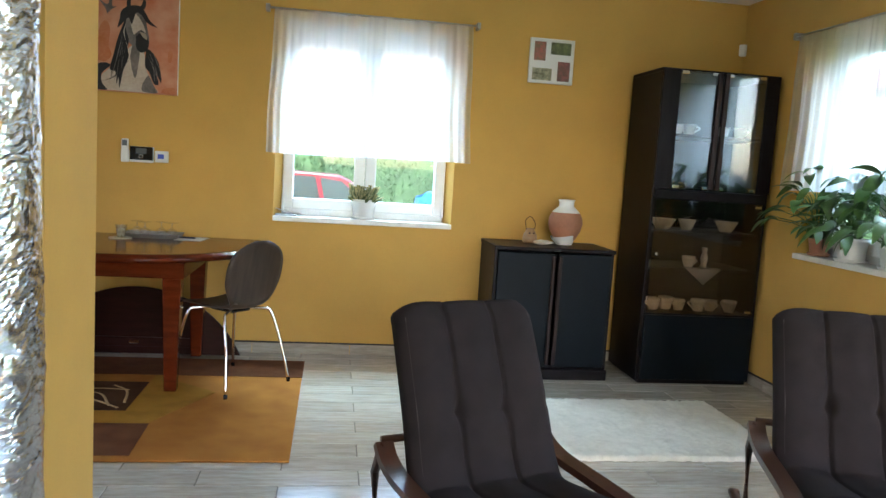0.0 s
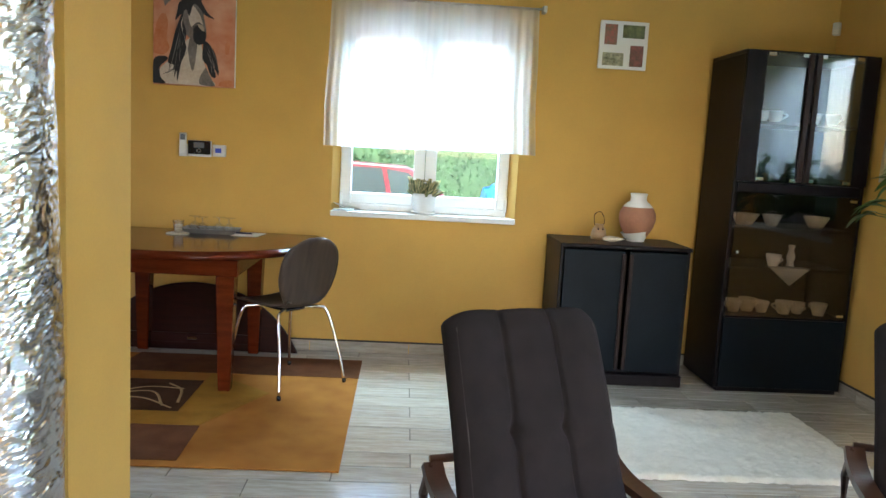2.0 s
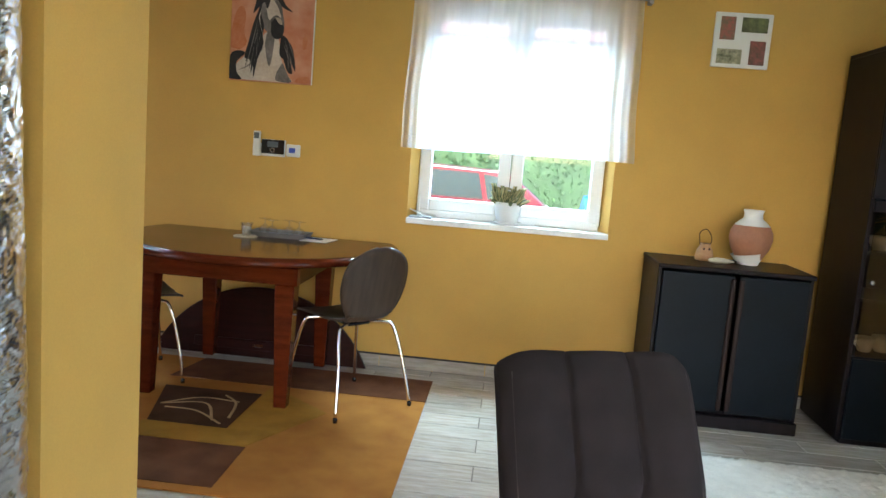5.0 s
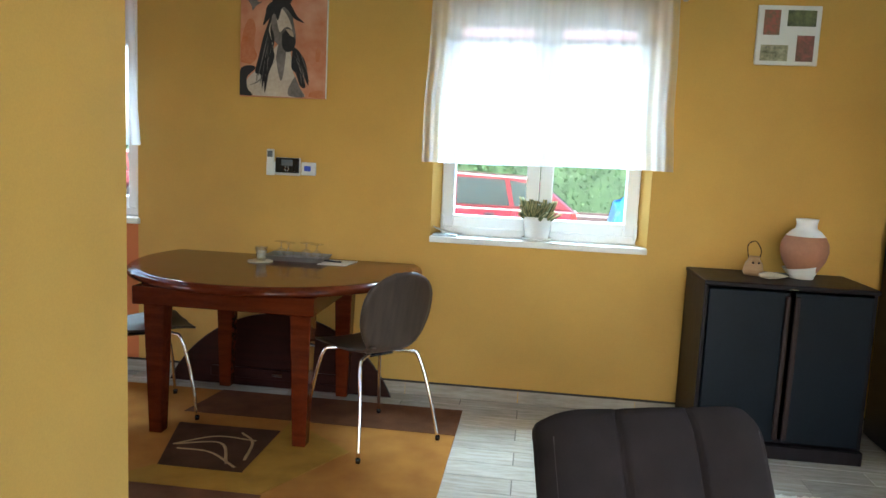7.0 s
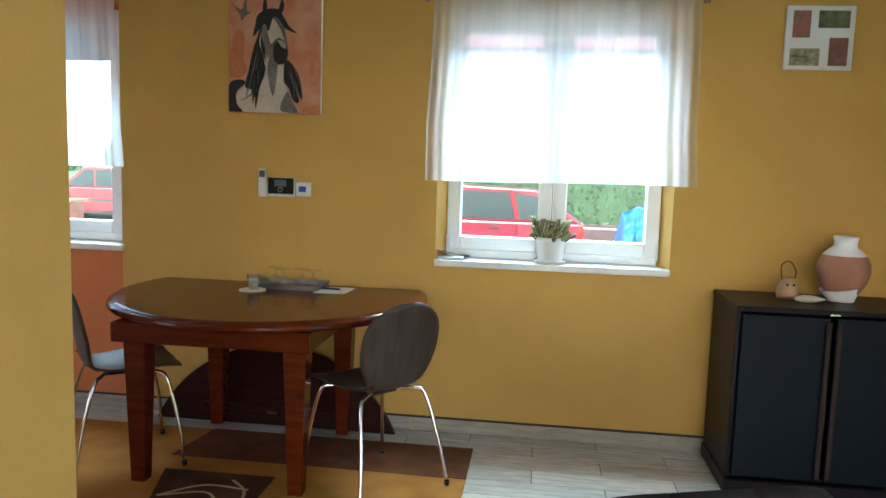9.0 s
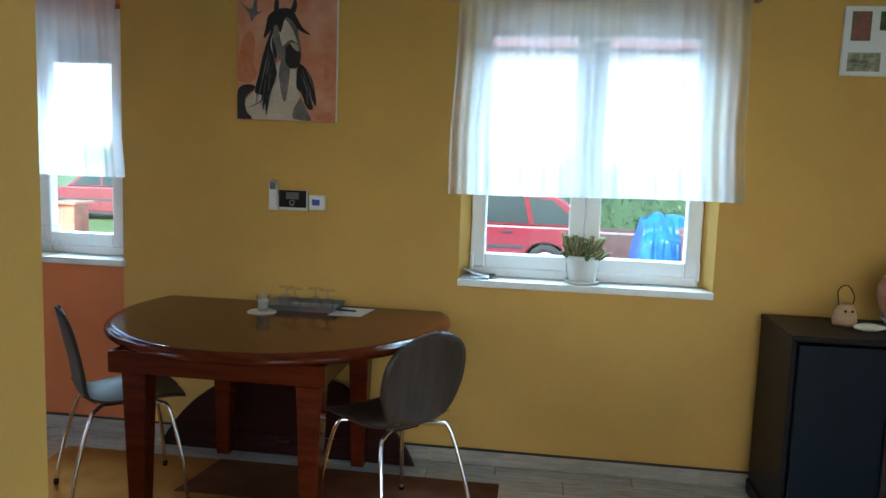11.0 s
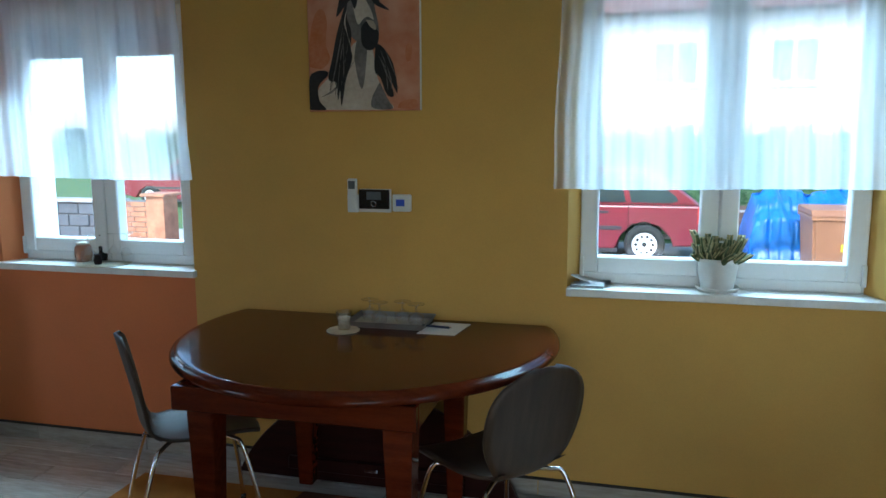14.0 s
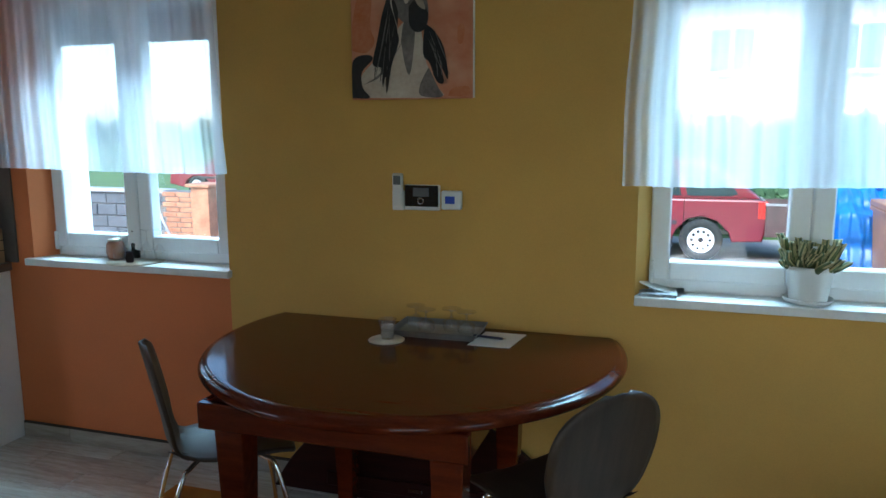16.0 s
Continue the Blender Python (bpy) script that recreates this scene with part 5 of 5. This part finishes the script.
def tarp_pile():
    bm = bmesh.new()
    x0, x1, y0, y1, h = 1.24, 3.1, 11.75, 12.9, 1.28
    n, m = 90, 60
    g = []
    for i in range(n + 1):
        col = []
        for j in range(m + 1):
            s = j / m * 3.0
            u = i / n
            x = x0 + (x1 - x0) * u
            pr = [(0, 0), (0.04, 0.72), (0.5, 1.0), (0.96, 0.75), (1, 0)]
            f = min(int(j / m * 4), 3)
            t = j / m * 4 - f
            a, b = pr[f], pr[f + 1]
            yy, zz = a[0] + (b[0] - a[0]) * t, a[1] + (b[1] - a[1]) * t
            edge = min(1, min(u, 1 - u) * 26) ** 0.5
            wr = noise.noise((x * 2.2, s * 1.3, 1.0)) * 0.10 + noise.noise((x * 12, s * 1.6, 4.0)) * 0.09 + noise.noise((x * 26, s * 3.0, 8.0)) * 0.035
            strap = -0.07 * math.exp(-((zz - 0.42) / 0.05) ** 2) - 0.06 * math.exp(-((zz - 0.80) / 0.04) ** 2)
            out = (wr + strap) * (1 if j < m / 2 else -1)
            col.append(bm.verts.new((x + wr * 0.3, y0 + (y1 - y0) * yy - out, max(0.0, zz * h * (0.55 + 0.45 * edge) * (0.93 + 0.14 * noise.noise((x * 1.4, 3, 0))) + wr * 0.4 * (zz > 0.01)))))
        g.append(col)
    for i in range(n):
        for j in range(m):
            bm.faces.new((g[i][j], g[i + 1][j], g[i + 1][j + 1], g[i][j + 1]))
    for side in (g[0], g[n]):
        bm.faces.new(side)
    ob = solid(mesh_of(bm, "tarp_pile", M_TARP, True), "stacked goods under a crumpled blue tarpaulin", "tarpaulin")
    ob.matrix_world = pose(0, 0, GROUND + 0.013)


def trailer():
    c = thing("car_trailer", "low brown two-wheeled trailer with open box", "trailer", pose(0.85, 13.3, GROUND + 0.013))
    part(c, boxes("box", M_TRAILER, [(0, 1.9, 0, 0.03, 0.42, 0.80), (0, 1.9, 1.1, 1.13, 0.42, 0.80), (0, 0.03, 0.03, 1.1, 0.42, 0.80), (1.87, 1.9, 0.03, 1.1, 0.42, 0.80),
                                     (0, 1.9, 0, 1.13, 0.38, 0.419)], 0.004))
    part(c, boxes("rim", M_ALU, [(-0.01, 1.91, -0.012, 0.035, 0.8005, 0.83), (-0.01, 0.035, 0.036, 1.1, 0.8005, 0.83)], 0.003))
    part(c, tube("drawbar", M_ALU, [(0.05, 0.55, 0.36), (-0.9, 0.55, 0.36)], 0.035, 8))
    part(c, tube("jockey_leg", M_ALU, [(-0.8, 0.55, 0.36), (-0.8, 0.55, 0.0)], 0.025, 8))
    for y in (-0.09, 1.22):
        part(c, lathe("tyre", M_TYRE, [(0, -0.07), (0.24, -0.07), (0.25, 0), (0.24, 0.07), (0, 0.07)], 28), place=pose(0.95, y, 0.25, 90))


def leaf_cloud(name, label, category, spots, count, seed, size, m, kind=""):
    """Many small leaf blades in rough ellipsoids."""
    rnd = random.Random(seed)
    bm = bmesh.new()
    for _ in range(count):
        cx, cy, cz, rx, ry, rz = rnd.choice(spots)
        while True:
            p = Vector((rnd.uniform(-1, 1), rnd.uniform(-1, 1), rnd.uniform(-1, 1)))
            if 0.3 < p.length < 1:
                break
        q = Vector((cx + p.x * rx, cy + p.y * ry, cz + p.z * rz))
        e = Euler((rnd.uniform(0, 6.3), rnd.uniform(0, 6.3), rnd.uniform(0, 6.3))).to_matrix()
        s = size * rnd.uniform(0.6, 1.3)
        vs = [bm.verts.new(q + e @ Vector(k)) for k in ((-s, 0, 0), (0, -s * 0.5, s * 0.1), (s, 0, 0), (0, s * 0.5, s * 0.1))]
        bm.faces.new(vs)
    return mesh_of(bm, name, m)


def hedge():
    c = thing("hedge", "dense dark green clipped garden hedge", "hedge", kind="stuff")
    rnd = random.Random(31)
    spots = [(x * 0.5 - 6 + rnd.uniform(-.1, .1), 16.2 + rnd.uniform(-.1, .1), GROUND + z, 0.5, 0.4, 0.42) for x in range(0, 44) for z in (0.35, 0.85, 1.35, 1.75)]
    part(c, leaf_cloud("foliage", "", "", spots, 26000, 5, 0.055, M_HEDGE))
    part(c, box("core", M_HEDGE, -6.2, 16, 16.1, 16.5, GROUND, GROUND + 1.9))


def far_house():
    c = thing("neighbour_house", "two-storey pale pink rendered house with tiled roof", "house", pose(-9, 27, GROUND))
    L, D, H = 30.0, 9.0, 5.6
    rows, wins = [], [(2.5 + 3.4 * k, z) for k in range(8) for z in (0.9, 3.4)]
    part(c, box("wall", M_HOUSE, 0, L, 0, D, 0, H))
    for x, z in wins:
        w = part(c, boxes("window", M_PVC, [(x, x + 0.07, -0.03, -0.001, z, z + 1.4), (x + 1.33, x + 1.4, -0.03, -0.001, z, z + 1.4), (x + 0.07, x + 1.33, -0.03, -0.001, z, z + 0.07),
                                            (x + 0.07, x + 1.33, -0.03, -0.001, z + 1.33, z + 1.4), (x + 0.67, x + 0.73, -0.03, -0.001, z + 0.07, z + 1.33)]))
        part(w, box("pane", M_CARGLASS, x + 0.07, x + 1.33, -0.012, -0.002, z + 0.07, z + 1.33))
        part(w, box("sill", M_CAP, x - 0.05, x + 1.45, -0.12, -0.001, z - 0.08, z - 0.002))
    part(c, prism("roof", M_ROOF, [(-0.6, 0), (D + 0.6, 0), (D / 2, 3.2)], L + 1.0, 0.0, pose(-0.5, 0, H + 0.001, 90, 0, 90)))
    part(c, box("plinth", M_CAP, -0.03, L + 0.03, -0.04, -0.001, 0, 0.6))


def yard_west():
    w = thing("block_wall", "low grey split-block garden wall with pale caps", "garden wall", pose(-10.6, 12.9, GROUND), kind="structure")
    block = box("block", M_BLOCK, 0, 0.388, 0, 0.2, 0, 0.19, 0.012)
    rnd = random.Random(2)
    for row in range(4):
        for k in range(5):
            part(w, block, place=pose(k * 0.40 + (0.2 if row % 2 else 0), rnd.uniform(-.012, .012), row * 0.2), name="block")
    part(w, box("cap", M_CAP, -0.05, 2.25, -0.05, 0.25, 0.801, 0.86, 0.01))
    part(w, box("core", M_GROUT, 0.01, 2.15, 0.03, 0.17, 0, 0.80))
    b = thing("brick_pier", "orange brick garden pier with a short wall", "brick pier", pose(-7.75, 12.0, GROUND), kind="structure")
    brick = box("brick", M_BRICK, 0, 0.24, 0, 0.11, 0, 0.065, 0.006)
    for row in range(12):
        for k in range(3):
            part(b, brick, place=pose(k * 0.25 + (0.0 if row % 2 else 0.06), 0, row * 0.077), name="brick")
    part(b, box("core", M_GROUT, 0.02, 0.78, 0.012, 0.3, 0, 0.92))
    part(b, box("pier", M_BRICK, 0.56, 0.86, -0.06, 0.3, 0, 1.0, 0.008))
    part(b, box("cap", M_BRICK, 0.5, 0.92, -0.12, 0.36, 1.001, 1.05, 0.01))
    part(b, tube("stick", M_ALU, [(0.02, -0.25, 0.85), (0.45, -0.25, 0.0)], 0.018, 6), "leaning grey pole")


def far_trees():
    rnd = random.Random(17)
    spots = []
    for k in range(120):
        x = -150 + k * 1.9 + rnd.uniform(-.8, .8)
        h = rnd.uniform(1.3, 2.6)
        spots += [(x, 75 + rnd.uniform(-3, 3), GROUND + h * 0.5, 1.7, 1.5, h * 0.55), (x + 0.6, 75 + rnd.uniform(-2, 2), GROUND + h, 1.2, 1.2, 1.1)]
    tagged(new("far_woods", leaf_cloud("far_woods", "", "", spots, 30000, 18, 0.30, M_HEDGE)), "distant green line of trees and bushes", "trees", kind="stuff")
    # garden beside the east window
    spots = [(8 + rnd.uniform(-.5, .5), y * 0.7, GROUND + z, 0.7, 0.6, 0.6) for y in range(2, 14) for z in (0.4, 1.0, 1.6)]
    tagged(new("shrubs", leaf_cloud("shrubs", "", "", spots, 9000, 19, 0.07, M_LEAF)), "leafy green garden shrubs beyond the window", "shrubs", kind="stuff")


rug()
dining_table()
spare_leaf()
shell_chair(pose(-0.563, 4.63, 0.0115, 0, 0, 49))
shell_chair(pose(-1.745, 4.655, 0.0115, 0, 0, -50))
white_rug()
low_cabinet()
vitrine()
armchair(pose(0.47, 2.79, 0, 0, 0, 18))
armchair(pose(1.955, 2.84, 0, 0, 0, -18))
foil_pipe()
painting()
photo_frame()
wall_controls()
table_things()
cabinet_things()
cactus()
sill_things()
kitchen()
outside()
estate_car(pose(0.86, 13.4, GROUND + 0.013))
estate_car(pose(-9.6, 20.0, GROUND))
wheelie_bin()
tarp_pile()
trailer()
hedge()
far_house()
yard_west()
far_trees()


# ---- floor and skirting pieces ----
def tiles():
    f = solid(box("floor", M_GROUT, WEST - 0.2, EAST + T, SOUTH - 0.3, NORTH + T, -0.3, -0.004), "wood-look plank tiles with dark joints", "floor", "structure")
    L, Wd, g = 0.65, 0.1525, 0.004
    me = box("tile", M_TILE, g / 2, L - g / 2, g / 2, Wd - g / 2, -0.012, 0.0, 0.0015)
    bm = bmesh.new()
    r0 = -34
    for r in range(r0, 14):
        y = 3.236 + r * Wd
        if y < SOUTH - 0.01 or y > NORTH:
            continue
        off = 0.148 if r % 2 == 0 else -0.177
        for k in range(-8, 6):
            x = off + k * L
            if x + L < WEST or x > EAST:
                continue
            if y > 2.3 and x > -3.5:
                cut_x, cut_y = min(L, EAST + 0.02 - x), min(Wd, NORTH + 0.02 - y)
                if cut_x < 0.03 or cut_y < 0.02:
                    continue
                whole = cut_x == L and cut_y == Wd
                piece = me if whole else box("tile", M_TILE, g / 2, cut_x - g / 2, g / 2, cut_y - g / 2, -0.012, 0.0, 0.0015)
                ob = new("tile", piece)
                ob.parent = f
                ob.matrix_basis = pose(x, y, random.uniform(-0.0006, 0.0004))
            else:
                a, b = max(x, WEST - 0.02), min(x + L, EAST + 0.02)
                if b - a > 0.03 and y > SOUTH - 0.02:
                    add_box(bm, a + g / 2, b - g / 2, y + g / 2, y + Wd - g / 2, -0.012, 0.0)
    part(f, mesh_of(bm, "further_tiles", M_TILE))["kind"] = "stuff"


def skirting():
    s = thing("baseboard", "wood-look tile skirting with a dark top joint", "baseboard", kind="structure")
    me = box("tile", M_TILE_B, 0.002, 0.648, -0.010, -0.0005, 0.002, 0.072, 0.001)
    for k in range(-6, 4):
        x = -0.505 + 0.65 * k
        if x + 0.65 > -3.4 and x < EAST - 0.1:
            part(s, me, place=pose(x, NORTH, 0), name="tile")
    for k in range(0, 9):
        part(s, me, place=pose(EAST, NORTH - 0.02 - 0.65 * k, 0, 0, 0, -90), name="tile")
    part(s, boxes("joint", M_SEAM, [(-3.39, EAST, NORTH - 0.0115, NORTH - 0.0003, 0.073, 0.082), (EAST - 0.0115, EAST - 0.0003, -1.0, NORTH - 0.012, 0.073, 0.082)]))


tiles()
skirting()
